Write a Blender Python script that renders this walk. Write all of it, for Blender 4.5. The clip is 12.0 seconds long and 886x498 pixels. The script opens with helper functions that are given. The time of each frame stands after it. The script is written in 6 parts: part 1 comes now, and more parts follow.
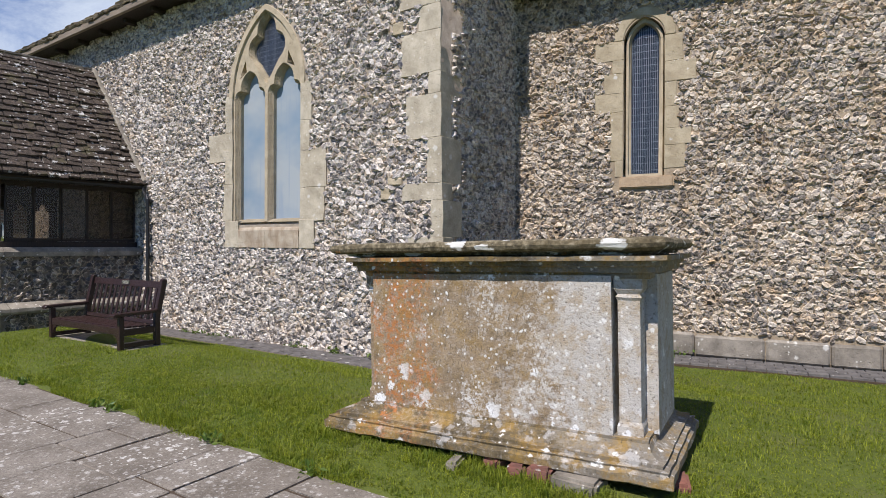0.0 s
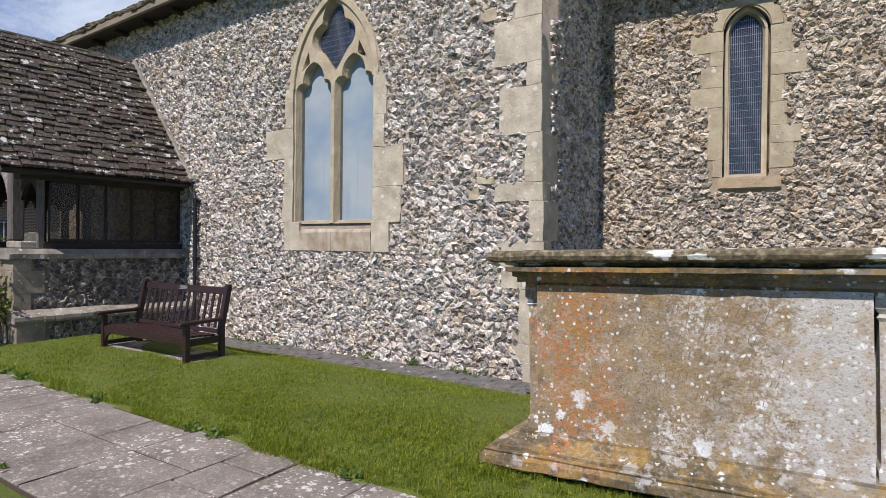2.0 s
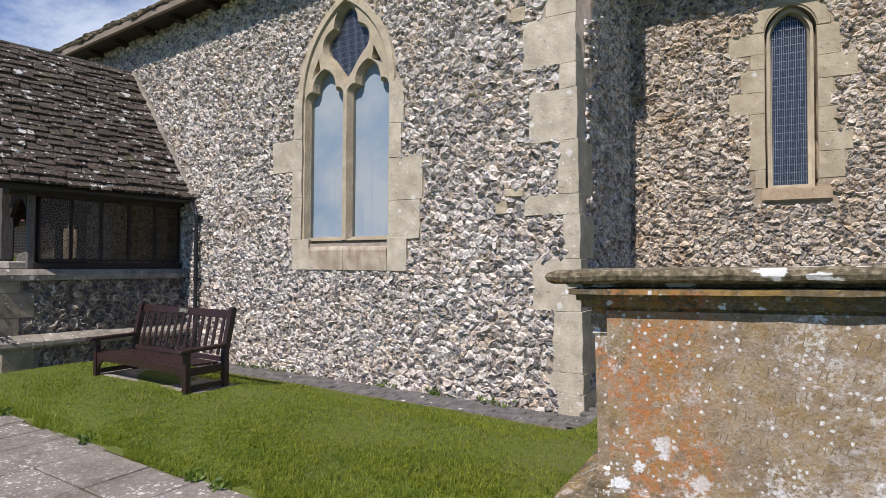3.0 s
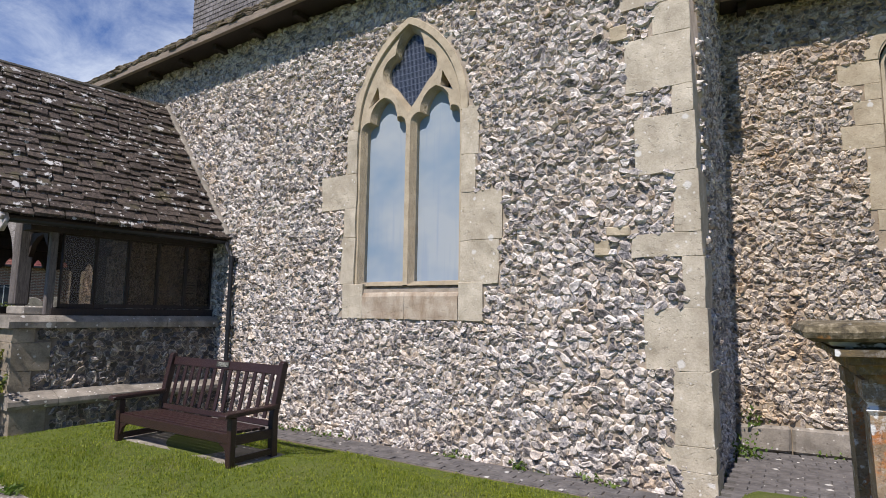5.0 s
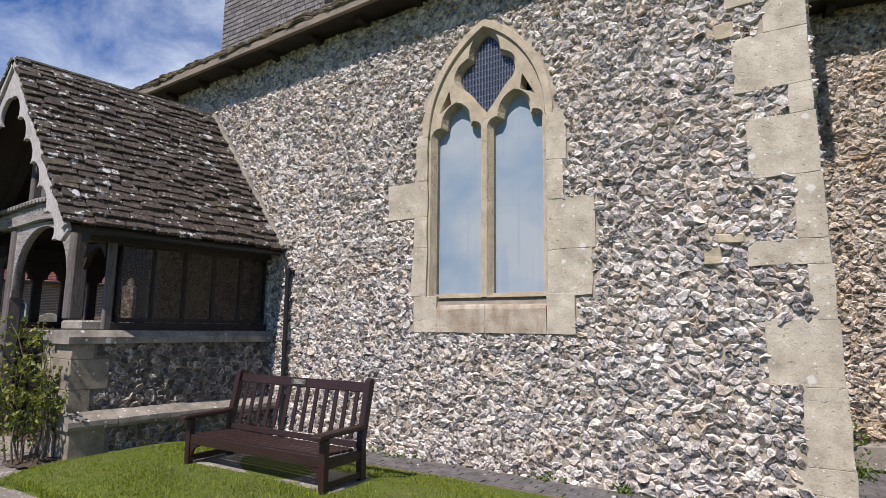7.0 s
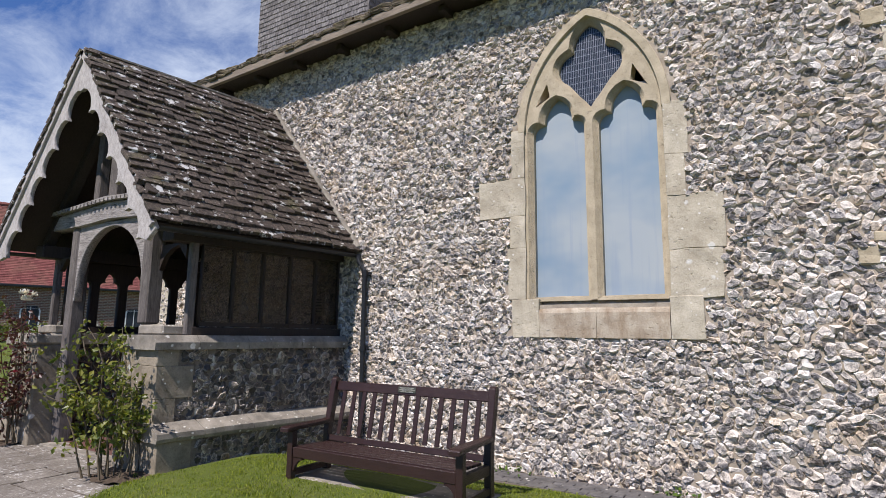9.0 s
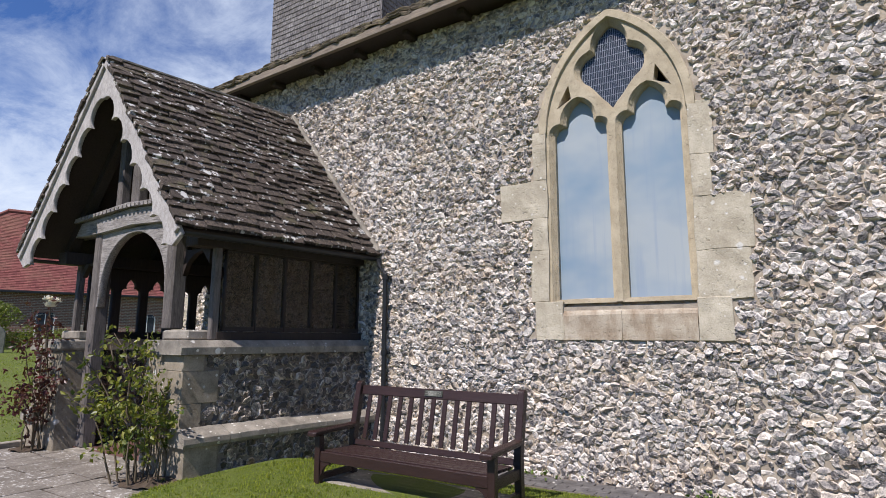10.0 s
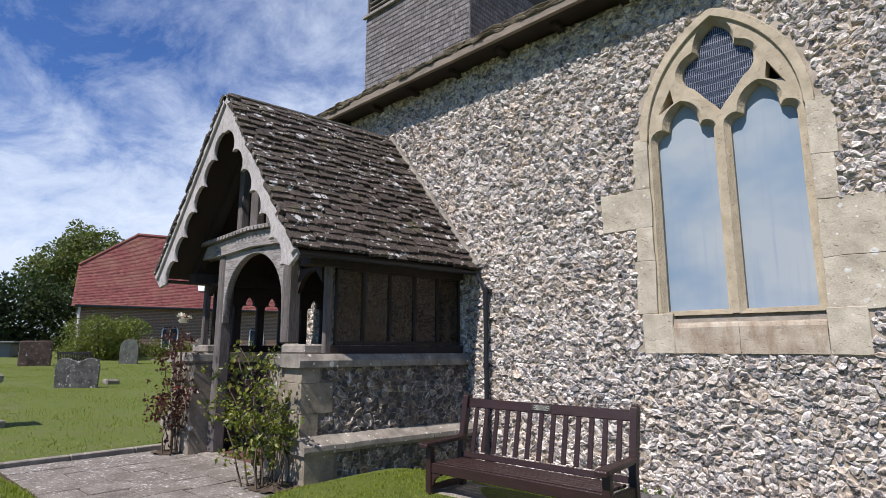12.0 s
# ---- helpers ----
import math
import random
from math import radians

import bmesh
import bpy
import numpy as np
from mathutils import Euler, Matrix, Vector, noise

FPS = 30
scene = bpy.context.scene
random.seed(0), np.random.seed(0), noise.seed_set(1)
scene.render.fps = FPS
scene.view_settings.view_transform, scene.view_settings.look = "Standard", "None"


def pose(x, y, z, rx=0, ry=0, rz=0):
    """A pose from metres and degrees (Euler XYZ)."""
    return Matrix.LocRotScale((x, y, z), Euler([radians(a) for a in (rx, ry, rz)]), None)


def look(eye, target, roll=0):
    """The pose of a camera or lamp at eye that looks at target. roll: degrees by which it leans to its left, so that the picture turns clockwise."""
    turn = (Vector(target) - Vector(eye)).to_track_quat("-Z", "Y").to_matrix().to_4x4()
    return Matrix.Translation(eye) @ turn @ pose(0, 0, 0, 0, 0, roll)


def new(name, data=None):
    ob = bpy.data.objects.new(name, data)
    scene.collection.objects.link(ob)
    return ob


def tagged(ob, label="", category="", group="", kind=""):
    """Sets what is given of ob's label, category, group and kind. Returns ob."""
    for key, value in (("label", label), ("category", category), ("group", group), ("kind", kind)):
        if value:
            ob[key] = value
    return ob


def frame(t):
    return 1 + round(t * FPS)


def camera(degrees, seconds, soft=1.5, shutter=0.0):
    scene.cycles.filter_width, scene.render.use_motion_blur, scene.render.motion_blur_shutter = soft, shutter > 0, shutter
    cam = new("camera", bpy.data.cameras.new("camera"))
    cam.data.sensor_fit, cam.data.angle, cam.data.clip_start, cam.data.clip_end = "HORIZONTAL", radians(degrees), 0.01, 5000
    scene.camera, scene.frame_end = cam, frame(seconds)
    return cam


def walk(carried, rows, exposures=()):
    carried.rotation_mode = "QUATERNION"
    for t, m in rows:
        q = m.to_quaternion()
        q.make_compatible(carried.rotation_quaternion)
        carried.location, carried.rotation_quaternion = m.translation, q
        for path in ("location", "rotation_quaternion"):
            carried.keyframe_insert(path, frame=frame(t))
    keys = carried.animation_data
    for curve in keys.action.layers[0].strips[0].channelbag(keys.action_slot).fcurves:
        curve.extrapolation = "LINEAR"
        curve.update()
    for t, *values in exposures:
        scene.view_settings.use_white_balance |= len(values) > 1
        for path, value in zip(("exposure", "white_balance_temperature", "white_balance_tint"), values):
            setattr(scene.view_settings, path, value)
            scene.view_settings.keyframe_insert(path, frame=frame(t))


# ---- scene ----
cam = camera(76.5, 12.0, 0.55)
PATH = [
    (0, (-0.942, 0.812, 1.586), (-2.021, 2.497, 1.57), 0.3),
    (0.5, (-1.281, 0.817, 1.537), (-2.358, 2.502, 1.512), 0.4),
    (1, (-1.64, 0.806, 1.573), (-2.715, 2.491, 1.542), 0.5),
    (1.5, (-1.996, 0.727, 1.57), (-3.07, 2.414, 1.544), 0.4),
    (2, (-2.3, 0.653, 1.618), (-3.372, 2.342, 1.606), 0.6),
    (2.5, (-2.616, 0.831, 1.575), (-3.686, 2.52, 1.587), 0.3),
    (3, (-2.887, 1.004, 1.621), (-3.956, 2.694, 1.672), 0.3),
    (3.5, (-3.163, 1.036, 1.632), (-4.23, 2.725, 1.734), 0.4),
    (3.7, (-3.333, 1.033, 1.645), (-4.4, 2.719, 1.774), 0.5),
    (5.3, (-4.288, 1.316, 1.596), (-5.353, 2.992, 1.831), 0.6),
    (5.5, (-4.37, 1.31, 1.61), (-5.434, 2.987, 1.849), 0.4),
    (6, (-4.573, 1.254, 1.615), (-5.643, 2.925, 1.866), 0.4),
    (6.5, (-4.885, 1.114, 1.61), (-5.956, 2.782, 1.881), 0.7),
    (7, (-5.16, 1.047, 1.57), (-6.224, 2.718, 1.849), 0.6),
    (7.2, (-5.312, 1.022, 1.566), (-6.369, 2.698, 1.836), 0.4),
    (9, (-6.427, 0.71, 1.539), (-7.481, 2.382, 1.84), 0.6),
    (9.5, (-6.562, 0.637, 1.544), (-7.617, 2.309, 1.85), 0.5),
    (10, (-6.59, 0.623, 1.535), (-7.666, 2.28, 1.848), 0.2),
    (10.5, (-6.605, 0.572, 1.543), (-7.721, 2.201, 1.862), 0.2),
    (11, (-6.633, 0.527, 1.558), (-7.81, 2.11, 1.885), 0.1),
    (11.5, (-6.638, 0.494, 1.557), (-7.89, 2.016, 1.898), 0.1),
    (12, (-6.651, 0.455, 1.567), (-7.972, 1.915, 1.916), 0.1),
]
walk(cam, [(t, look(eye, target, roll)) for t, eye, target, roll in PATH], [(0.0, -0.02, 6330, 14), (6.0, 0.02, 6330, 16), (12.0, 0.08, 6200, 15)])


# ---- world, sun ----
SUN_EL, SUN_AZ = radians(53), radians(1.6)      # the sun stands a little west of straight out from the nave wall
TO_SUN = Vector((-math.sin(SUN_AZ) * math.cos(SUN_EL), -math.cos(SUN_AZ) * math.cos(SUN_EL), math.sin(SUN_EL)))


class Nodes:
    """Short hand for building node trees."""

    def __init__(self, tree, clear=True):
        self.tree = tree
        if clear:
            tree.nodes.clear()

    def add(self, kind, **sets):
        n = self.tree.nodes.new(kind)
        for key, value in sets.items():
            if key in n.inputs:
                n.inputs[key].default_value = value
            elif key == "op":
                n.operation = value
            elif key == "blend":
                n.blend_type = value
        return n

    def link(self, a, b):
        self.tree.links.new(a, b)

    def value(self, n, i, x):
        if isinstance(x, (int, float)):
            n.inputs[i].default_value = x
        elif isinstance(x, tuple):
            n.inputs[i].default_value = (*x, 1) if len(x) == 3 and n.inputs[i].type == "RGBA" else x
        else:
            self.link(x, n.inputs[i])

    def math(self, op, a, b=0.0, clamp=False):
        n = self.tree.nodes.new("ShaderNodeMath")
        n.operation, n.use_clamp = op, clamp
        self.value(n, 0, a), self.value(n, 1, b)
        return n.outputs[0]

    def mix(self, f, a, b, blend="MIX"):
        n = self.tree.nodes.new("ShaderNodeMix")
        n.data_type, n.blend_type = "RGBA", blend
        self.value(n, 0, f), self.value(n, 6, a), self.value(n, 7, b)
        return n.outputs[2]

    def noise(self, vec, scale, detail=4.0, rough=0.55, colour=False, distort=0.0):
        n = self.tree.nodes.new("ShaderNodeTexNoise")
        n.inputs["Scale"].default_value, n.inputs["Detail"].default_value = scale, detail
        n.inputs["Roughness"].default_value, n.inputs["Distortion"].default_value = rough, distort
        if vec is not None:
            self.link(vec, n.inputs["Vector"])
        return n.outputs[1 if colour else 0]

    def voronoi(self, vec, scale, rand=1.0):
        n = self.tree.nodes.new("ShaderNodeTexVoronoi")
        n.inputs["Scale"].default_value, n.inputs["Randomness"].default_value = scale, rand
        self.link(vec, n.inputs["Vector"])
        return n.outputs

    def ramp(self, f, *stops):
        n = self.tree.nodes.new("ShaderNodeValToRGB")
        e = n.color_ramp.elements
        while len(e) < len(stops):
            e.new(0.5)
        for el, (at, c) in zip(e, stops):
            el.position = at
            el.color = (c, c, c, 1) if isinstance(c, (int, float)) else (*c, 1)
        self.link(f, n.inputs[0])
        return n.outputs[0]

    def scaled(self, vec, sx, sy, sz):
        n = self.tree.nodes.new("ShaderNodeMapping")
        n.inputs["Scale"].default_value = (sx, sy, sz)
        self.link(vec, n.inputs["Vector"])
        return n.outputs[0]


world = bpy.data.worlds.new("sky")
scene.world = world
world.use_nodes = True
N = Nodes(world.node_tree)
sky = N.add("ShaderNodeTexSky")
sky.sky_type, sky.sun_disc = "NISHITA", False
sky.sun_elevation, sky.sun_rotation = SUN_EL, math.atan2(TO_SUN.x, TO_SUN.y)
sky.air_density, sky.dust_density, sky.ozone_density = 1.0, 0.0, 2.0
coords = N.add("ShaderNodeTexCoord")
sep = N.add("ShaderNodeSeparateXYZ")
N.link(coords.outputs["Generated"], sep.inputs[0])
high = N.math("ADD", N.math("MAXIMUM", sep.outputs[2], 0.0), 0.16)
flat = N.add("ShaderNodeCombineXYZ")
N.link(N.math("DIVIDE", sep.outputs[0], high), flat.inputs[0])
N.link(N.math("DIVIDE", sep.outputs[1], high), flat.inputs[1])
wisps = N.noise(N.scaled(flat.outputs[0], 1.0, 1.5, 1.0), 2.6, 9.0, 0.66, distort=0.35)
drift = N.scaled(flat.outputs[0], 1.0, 1.0, 1.0)
drift.node.inputs["Location"].default_value = (3.7, 1.9, 0.0)
veil = N.noise(drift, 0.62, 4.0, 0.5)
cloud = N.math("ADD", N.math("MULTIPLY", wisps, 0.62), N.math("MULTIPLY", veil, 0.52))
low = N.ramp(sep.outputs[2], (0.0, 0.40), (0.26, 0.27), (0.44, 0.05), (0.62, 0.0))
north = N.math("SUBTRACT", N.math("MULTIPLY", sep.outputs[1], 0.36), 0.17)
cover = N.ramp(N.math("ADD", N.math("ADD", cloud, north), low), (0.48, 0.03), (0.58, 0.30), (0.70, 0.72), (0.84, 1.0))
tinted = N.mix(cover, N.mix(1.0, sky.outputs[0], (1.25, 2.20, 3.60), "MULTIPLY"), (24.0, 27.0, 30.5))
background = N.add("ShaderNodeBackground", Strength=0.0300)
N.link(tinted, background.inputs["Color"])
out = N.add("ShaderNodeOutputWorld")
N.link(background.outputs[0], out.inputs[0])

sun = new("sun", bpy.data.lights.new("sun", "SUN"))
sun.data.energy, sun.data.angle, sun.data.color = 5.7, radians(0.55), (1.0, 0.945, 0.88)
sun.matrix_world = look(TO_SUN * 60, (0, 0, 0))


# ---- materials ----
def material(name, rough=0.8, metal=0.0, spec=0.4):
    m = bpy.data.materials.new(name)
    m.use_nodes = True
    n = Nodes(m.node_tree)
    b = n.add("ShaderNodeBsdfPrincipled", Roughness=rough, Metallic=metal)
    b.inputs["Specular IOR Level"].default_value = spec
    o = n.add("ShaderNodeOutputMaterial")
    n.link(b.outputs[0], o.inputs[0])
    n.bsdf, n.out = b, o
    return m, n


def at(n, kind="Object"):
    return n.add("ShaderNodeTexCoord").outputs[kind]


def place_of(n):
    return n.add("ShaderNodeNewGeometry").outputs["Position"]


def island(n):
    return n.add("ShaderNodeNewGeometry").outputs["Random Per Island"]


def chance(n):
    """One random number for each piece, be it an object or an island of a joined mesh."""
    return n.math("FRACT", n.math("ADD", n.add("ShaderNodeObjectInfo").outputs["Random"], island(n)))


def finish(n, colour, bump=None, strength=0.3, distance=0.01, rough=None):
    n.value(n.bsdf, "Base Color", colour)
    if rough is not None:
        n.value(n.bsdf, "Roughness", rough)
    if bump is not None:
        b = n.add("ShaderNodeBump", Strength=strength, Distance=distance)
        n.link(bump, b.inputs["Height"])
        n.link(b.outputs[0], n.bsdf.inputs["Normal"])


def spots(n, vec, scale, radius, share, wobble=0.4):
    """Round lichen rosettes: a mask of blobs in a share of the cells."""
    j = n.noise(vec, scale * 2.5, 3.0, 0.6, colour=True)
    moved = n.add("ShaderNodeVectorMath")
    moved.operation = "MULTIPLY_ADD"
    n.link(j, moved.inputs[0])
    moved.inputs[1].default_value = (wobble / scale,) * 3
    n.link(vec, moved.inputs[2])
    v = n.voronoi(moved.outputs[0], scale)
    sep = n.add("ShaderNodeSeparateColor")
    n.link(v["Color"], sep.inputs[0])
    r = n.math("MULTIPLY", sep.outputs[1], radius)
    inside = n.math("SUBTRACT", n.math("ADD", r, radius * 0.25), v["Distance"])
    disc = n.math("MULTIPLY", inside, 9.0, True)
    return n.math("MULTIPLY", disc, n.math("LESS_THAN", sep.outputs[0], share))


def flint_material(name, warm, shade_shift=0.0):
    """White rind, grey and dark glassy cores, each stone with a cast of its own."""
    m, n = material(name, 0.5)
    p, r = place_of(n), chance(n)
    heart = n.add("ShaderNodeAttribute")
    heart.attribute_name = "core"
    fine = n.noise(p, 38.0, 7.0, 0.74, distort=1.3)
    grit = n.noise(p, 150.0, 3.0, 0.7)
    k = n.math("ADD", n.math("ADD", heart.outputs["Fac"], n.math("MULTIPLY", n.math("SUBTRACT", fine, 0.5), 3.6)), n.math("ADD", n.math("MULTIPLY", n.math("SUBTRACT", r, 0.56), 0.95), shade_shift))
    k = n.math("ADD", k, n.math("MULTIPLY", n.math("SUBTRACT", grit, 0.5), 0.5))
    c = n.ramp(n.math("MULTIPLY", k, 0.5), (0.0, (0.74, 0.685, 0.615)), (0.16, (0.57, 0.515, 0.445)), (0.32, (0.36, 0.322, 0.283)), (0.48, (0.195, 0.180, 0.170)), (0.68, (0.052, 0.048, 0.047)))
    cast = n.math("FRACT", n.math("MULTIPLY", r, 7.3))
    c = n.mix(n.ramp(cast, (0.0, 0.8), (0.3, 0.0)), c, n.mix(1.0, c, (0.93, 0.96, 1.02), "MULTIPLY"))
    c = n.mix(n.ramp(cast, (0.80, 0.0), (1.0, 0.7)), c, n.mix(1.0, c, (0.88, 0.76, 0.60), "MULTIPLY"))
    rust = n.ramp(n.noise(p, 2.3, 3.0), (0.48, 0.0), (0.72, 0.75 if warm else 0.5))
    c = n.mix(rust, c, n.mix(1.0, c, (0.80, 0.66, 0.48) if warm else (0.88, 0.74, 0.56), "MULTIPLY"))
    if warm:
        c = n.mix(0.5, c, n.mix(1.0, c, (0.92, 0.82, 0.66), "MULTIPLY"))
    finish(n, c, n.math("ADD", fine, n.math("MULTIPLY", grit, 0.4)), 0.45, 0.010, n.ramp(n.math("MULTIPLY", k, 0.5), (0.25, 0.75), (0.6, 0.32)))
    return m


def stone_material(name, base, dark, scale=3.0, lichen=0.0, stain=0.5):
    m, n = material(name, 0.88)
    p, r = place_of(n), chance(n)
    a = n.noise(p, scale, 6.0, 0.6)
    grain = n.noise(p, 60.0, 5.0, 0.7)
    pits = n.ramp(n.noise(p, 28.0, 3.0, 0.6), (0.30, 0.0), (0.40, 1.0))
    c = n.mix(n.ramp(a, (0.35, 0.0), (0.68, 1.0)), dark, base)
    c = n.mix(n.math("MULTIPLY", r, 0.35), c, n.mix(1.0, c, (0.80, 0.78, 0.74), "MULTIPLY"))
    c = n.mix(n.math("MULTIPLY", n.ramp(grain, (0.3, 1.0), (0.6, 0.0)), stain), c, n.mix(1.0, c, (0.55, 0.52, 0.48), "MULTIPLY"))
    c = n.mix(n.math("MULTIPLY", n.math("SUBTRACT", 1.0, pits), 0.28), c, n.mix(1.0, c, (0.4, 0.37, 0.33), "MULTIPLY"))
    if lichen:
        c = n.mix(n.math("MULTIPLY", spots(n, p, 9.0, 0.32, lichen), 0.85), c, (0.60, 0.58, 0.52))
        c = n.mix(n.math("MULTIPLY", spots(n, p, 23.0, 0.33, lichen), 0.8), c, (0.66, 0.63, 0.56))
    finish(n, c, n.math("ADD", n.math("MULTIPLY", grain, 0.5), n.math("ADD", n.math("MULTIPLY", pits, 0.6), a)), 0.6, 0.012)
    return m


def timber_material(name, base, dark, rough=0.75, along=(1.0, 12.0, 12.0), contrast=1.0):
    m, n = material(name, rough)
    o = at(n)
    g = n.noise(n.scaled(o, *along), 5.0, 6.0, 0.65, distort=0.8)
    fine = n.noise(n.scaled(o, along[0] * 2, along[1] * 6, along[2] * 6), 7.0, 3.0, 0.6)
    wide = n.noise(place_of(n), 2.6, 3.0)
    f = n.math("ADD", n.math("MULTIPLY", g, 0.55), n.math("ADD", n.math("MULTIPLY", wide, 0.25), n.math("MULTIPLY", fine, 0.3)))
    c = n.mix(n.ramp(f, (0.5 - 0.13 * contrast, 0.0), (0.5 + 0.2 * contrast, 1.0)), dark, base)
    finish(n, c, n.math("ADD", fine, g), 0.35, 0.006)
    return m


def plain_material(name, colour, rough=0.6, metal=0.0, spread=0.25, scale=20.0):
    m, n = material(name, rough, metal)
    p = place_of(n)
    f = n.noise(p, scale, 4.0)
    c = n.mix(n.math("MULTIPLY", f, spread * 2), colour, tuple(v * 0.45 for v in colour))
    finish(n, c, f, 0.15, 0.004)
    return m


def leaf_material(name, a, b, rough=0.5):
    m, n = material(name, rough)
    r = island(n)
    c = n.mix(r, a, b)
    c = n.mix(n.math("MULTIPLY", n.noise(place_of(n), 1.7, 3.0), 0.6), c, n.mix(1.0, c, (0.6, 0.66, 0.5), "MULTIPLY"))
    n.value(n.bsdf, "Base Color", c)
    t = n.add("ShaderNodeBsdfTranslucent")
    n.link(n.mix(1.0, c, (1.3, 1.5, 0.7), "MULTIPLY"), t.inputs[0])
    mixer = n.add("ShaderNodeMixShader")
    mixer.inputs[0].default_value = 0.3
    n.link(n.bsdf.outputs[0], mixer.inputs[1])
    n.link(t.outputs[0], mixer.inputs[2])
    n.link(mixer.outputs[0], n.out.inputs[0])
    return m


FLINT = flint_material("flint", False)
FLINT_WARM = flint_material("flint_warm", True)
# Darker copy of the flint: the porch walls' shade put into its colour.
FLINT_SHADED = flint_material("shaded_porch_flint", True, 0.50)
MORTAR = stone_material("mortar", (0.46, 0.395, 0.31), (0.30, 0.25, 0.19), 6.0)
# Mortar darkened as the shaded porch walls look; also beds the brick path.
MORTAR_DARK = stone_material("porch_shade_and_bed_mortar", (0.25, 0.21, 0.165), (0.14, 0.115, 0.09), 6.0)
MORTAR_WARM = stone_material("mortar_warm", (0.44, 0.36, 0.25), (0.28, 0.22, 0.15), 6.0)
ASHLAR = stone_material("limestone", (0.585, 0.525, 0.405), (0.40, 0.35, 0.26), 4.5, lichen=0.09, stain=0.5)
DWARF_STONE = stone_material("brown_grey_corner_stone", (0.37, 0.315, 0.235), (0.21, 0.175, 0.125), 5.0, lichen=0.08, stain=0.6)
LANCET_STONE = stone_material("ochre_lancet_stone", (0.53, 0.455, 0.32), (0.38, 0.315, 0.21), 5.0, lichen=0.05, stain=0.5)
TRACERY = stone_material("tracery_stone", (0.52, 0.44, 0.31), (0.38, 0.32, 0.22), 5.0, stain=0.3)
GREY_STONE = stone_material("grey_stone", (0.37, 0.332, 0.272), (0.19, 0.168, 0.136), 5.0, lichen=0.18)
PINK_STONE = stone_material("pink_sill_stone", (0.52, 0.40, 0.27), (0.42, 0.31, 0.20), 8.0)
SILL_STONE = stone_material("stained_sill_stone", (0.53, 0.465, 0.36), (0.36, 0.29, 0.21), 4.0, stain=0.5)
ns = Nodes(SILL_STONE.node_tree, False)
sill_bsdf = next(k for k in ns.tree.nodes if k.type == "BSDF_PRINCIPLED")
runs = ns.noise(ns.scaled(place_of(ns), 5.0, 1.0, 1.6), 1.3, 6.0, 0.7)
bare = sill_bsdf.inputs["Base Color"].links[0].from_socket
ns.link(ns.mix(ns.ramp(runs, (0.48, 0.0), (0.70, 0.75)), bare, ns.mix(1.0, bare, (0.52, 0.40, 0.29), "MULTIPLY")), sill_bsdf.inputs["Base Color"])
OAK = timber_material("weathered_oak", (0.37, 0.335, 0.305), (0.055, 0.046, 0.04), 0.85, contrast=0.7)
OAK_UP = timber_material("weathered_oak_upright", (0.185, 0.160, 0.142), (0.028, 0.023, 0.020), 0.85, (12.0, 12.0, 1.0))
# Shaded copy of the oak, near black for undersides and the porch sides.
OAK_SHADED = timber_material("shade_dark_oak", (0.046, 0.031, 0.023), (0.012, 0.0085, 0.0065), 0.75, (12.0, 12.0, 1.0))
BARGE = timber_material("silvered_bargeboard", (0.54, 0.50, 0.465), (0.20, 0.178, 0.16), 0.9, (7.0, 7.0, 3.0))
STAIN = timber_material("brown_bench_stain", (0.046, 0.023, 0.018), (0.017, 0.0085, 0.0075), 0.34, contrast=1.4)
IRON = plain_material("black_iron", (0.018, 0.019, 0.021), 0.45, 0.0)


# ---- mesh helpers ----
def mesh_of(bm, name, smooth=False):
    me = bpy.data.meshes.new(name)
    bm.normal_update()
    bm.to_mesh(me)
    bm.free()
    if smooth:
        for poly in me.polygons:
            poly.use_smooth = True
    return me


def part(name, bm, mat, parent=None, label="", smooth=False):
    """One mesh object from a bmesh or a mesh, under a thing or a part."""
    me = bm if isinstance(bm, bpy.types.Mesh) else mesh_of(bm, name, smooth)
    if mat and not me.materials:
        me.materials.append(mat)
    ob = new(name, me)
    if parent:
        ob.parent = parent
    if label:
        ob["label"] = label
    return ob


def thing(name, label, category, group="", m=None, kind=""):
    ob = tagged(new(name), label, category, group, kind)
    ob.empty_display_size = 0.1
    if m is not None:
        ob.matrix_basis = m
    return ob


def box(x0, x1, y0, y1, z0, z1, bevel=0.0, m=None, bm=None, segments=1):
    bm = bm or bmesh.new()
    b = bmesh.new()
    r = bmesh.ops.create_cube(b, size=1)
    for v in r["verts"]:
        v.co = Vector((x0 + (v.co.x + 0.5) * (x1 - x0), y0 + (v.co.y + 0.5) * (y1 - y0), z0 + (v.co.z + 0.5) * (z1 - z0)))
    if bevel:
        bmesh.ops.bevel(b, geom=b.edges[:], offset=bevel, segments=segments, affect="EDGES")
    if m is not None:
        bmesh.ops.transform(b, matrix=m, verts=b.verts)
    tmp = bpy.data.meshes.new("tmp")
    b.to_mesh(tmp)
    b.free()
    bm.from_mesh(tmp)
    bpy.data.meshes.remove(tmp)
    return bm


def rough_up(bm, amount, scale=3.0, cuts=0):
    """Uneven, worn faces and edges."""
    if cuts:
        bmesh.ops.subdivide_edges(bm, edges=bm.edges[:], cuts=cuts, use_grid_fill=True)
    for v in bm.verts:
        v.co += Vector(noise.noise_vector(v.co * scale)) * amount
    return bm


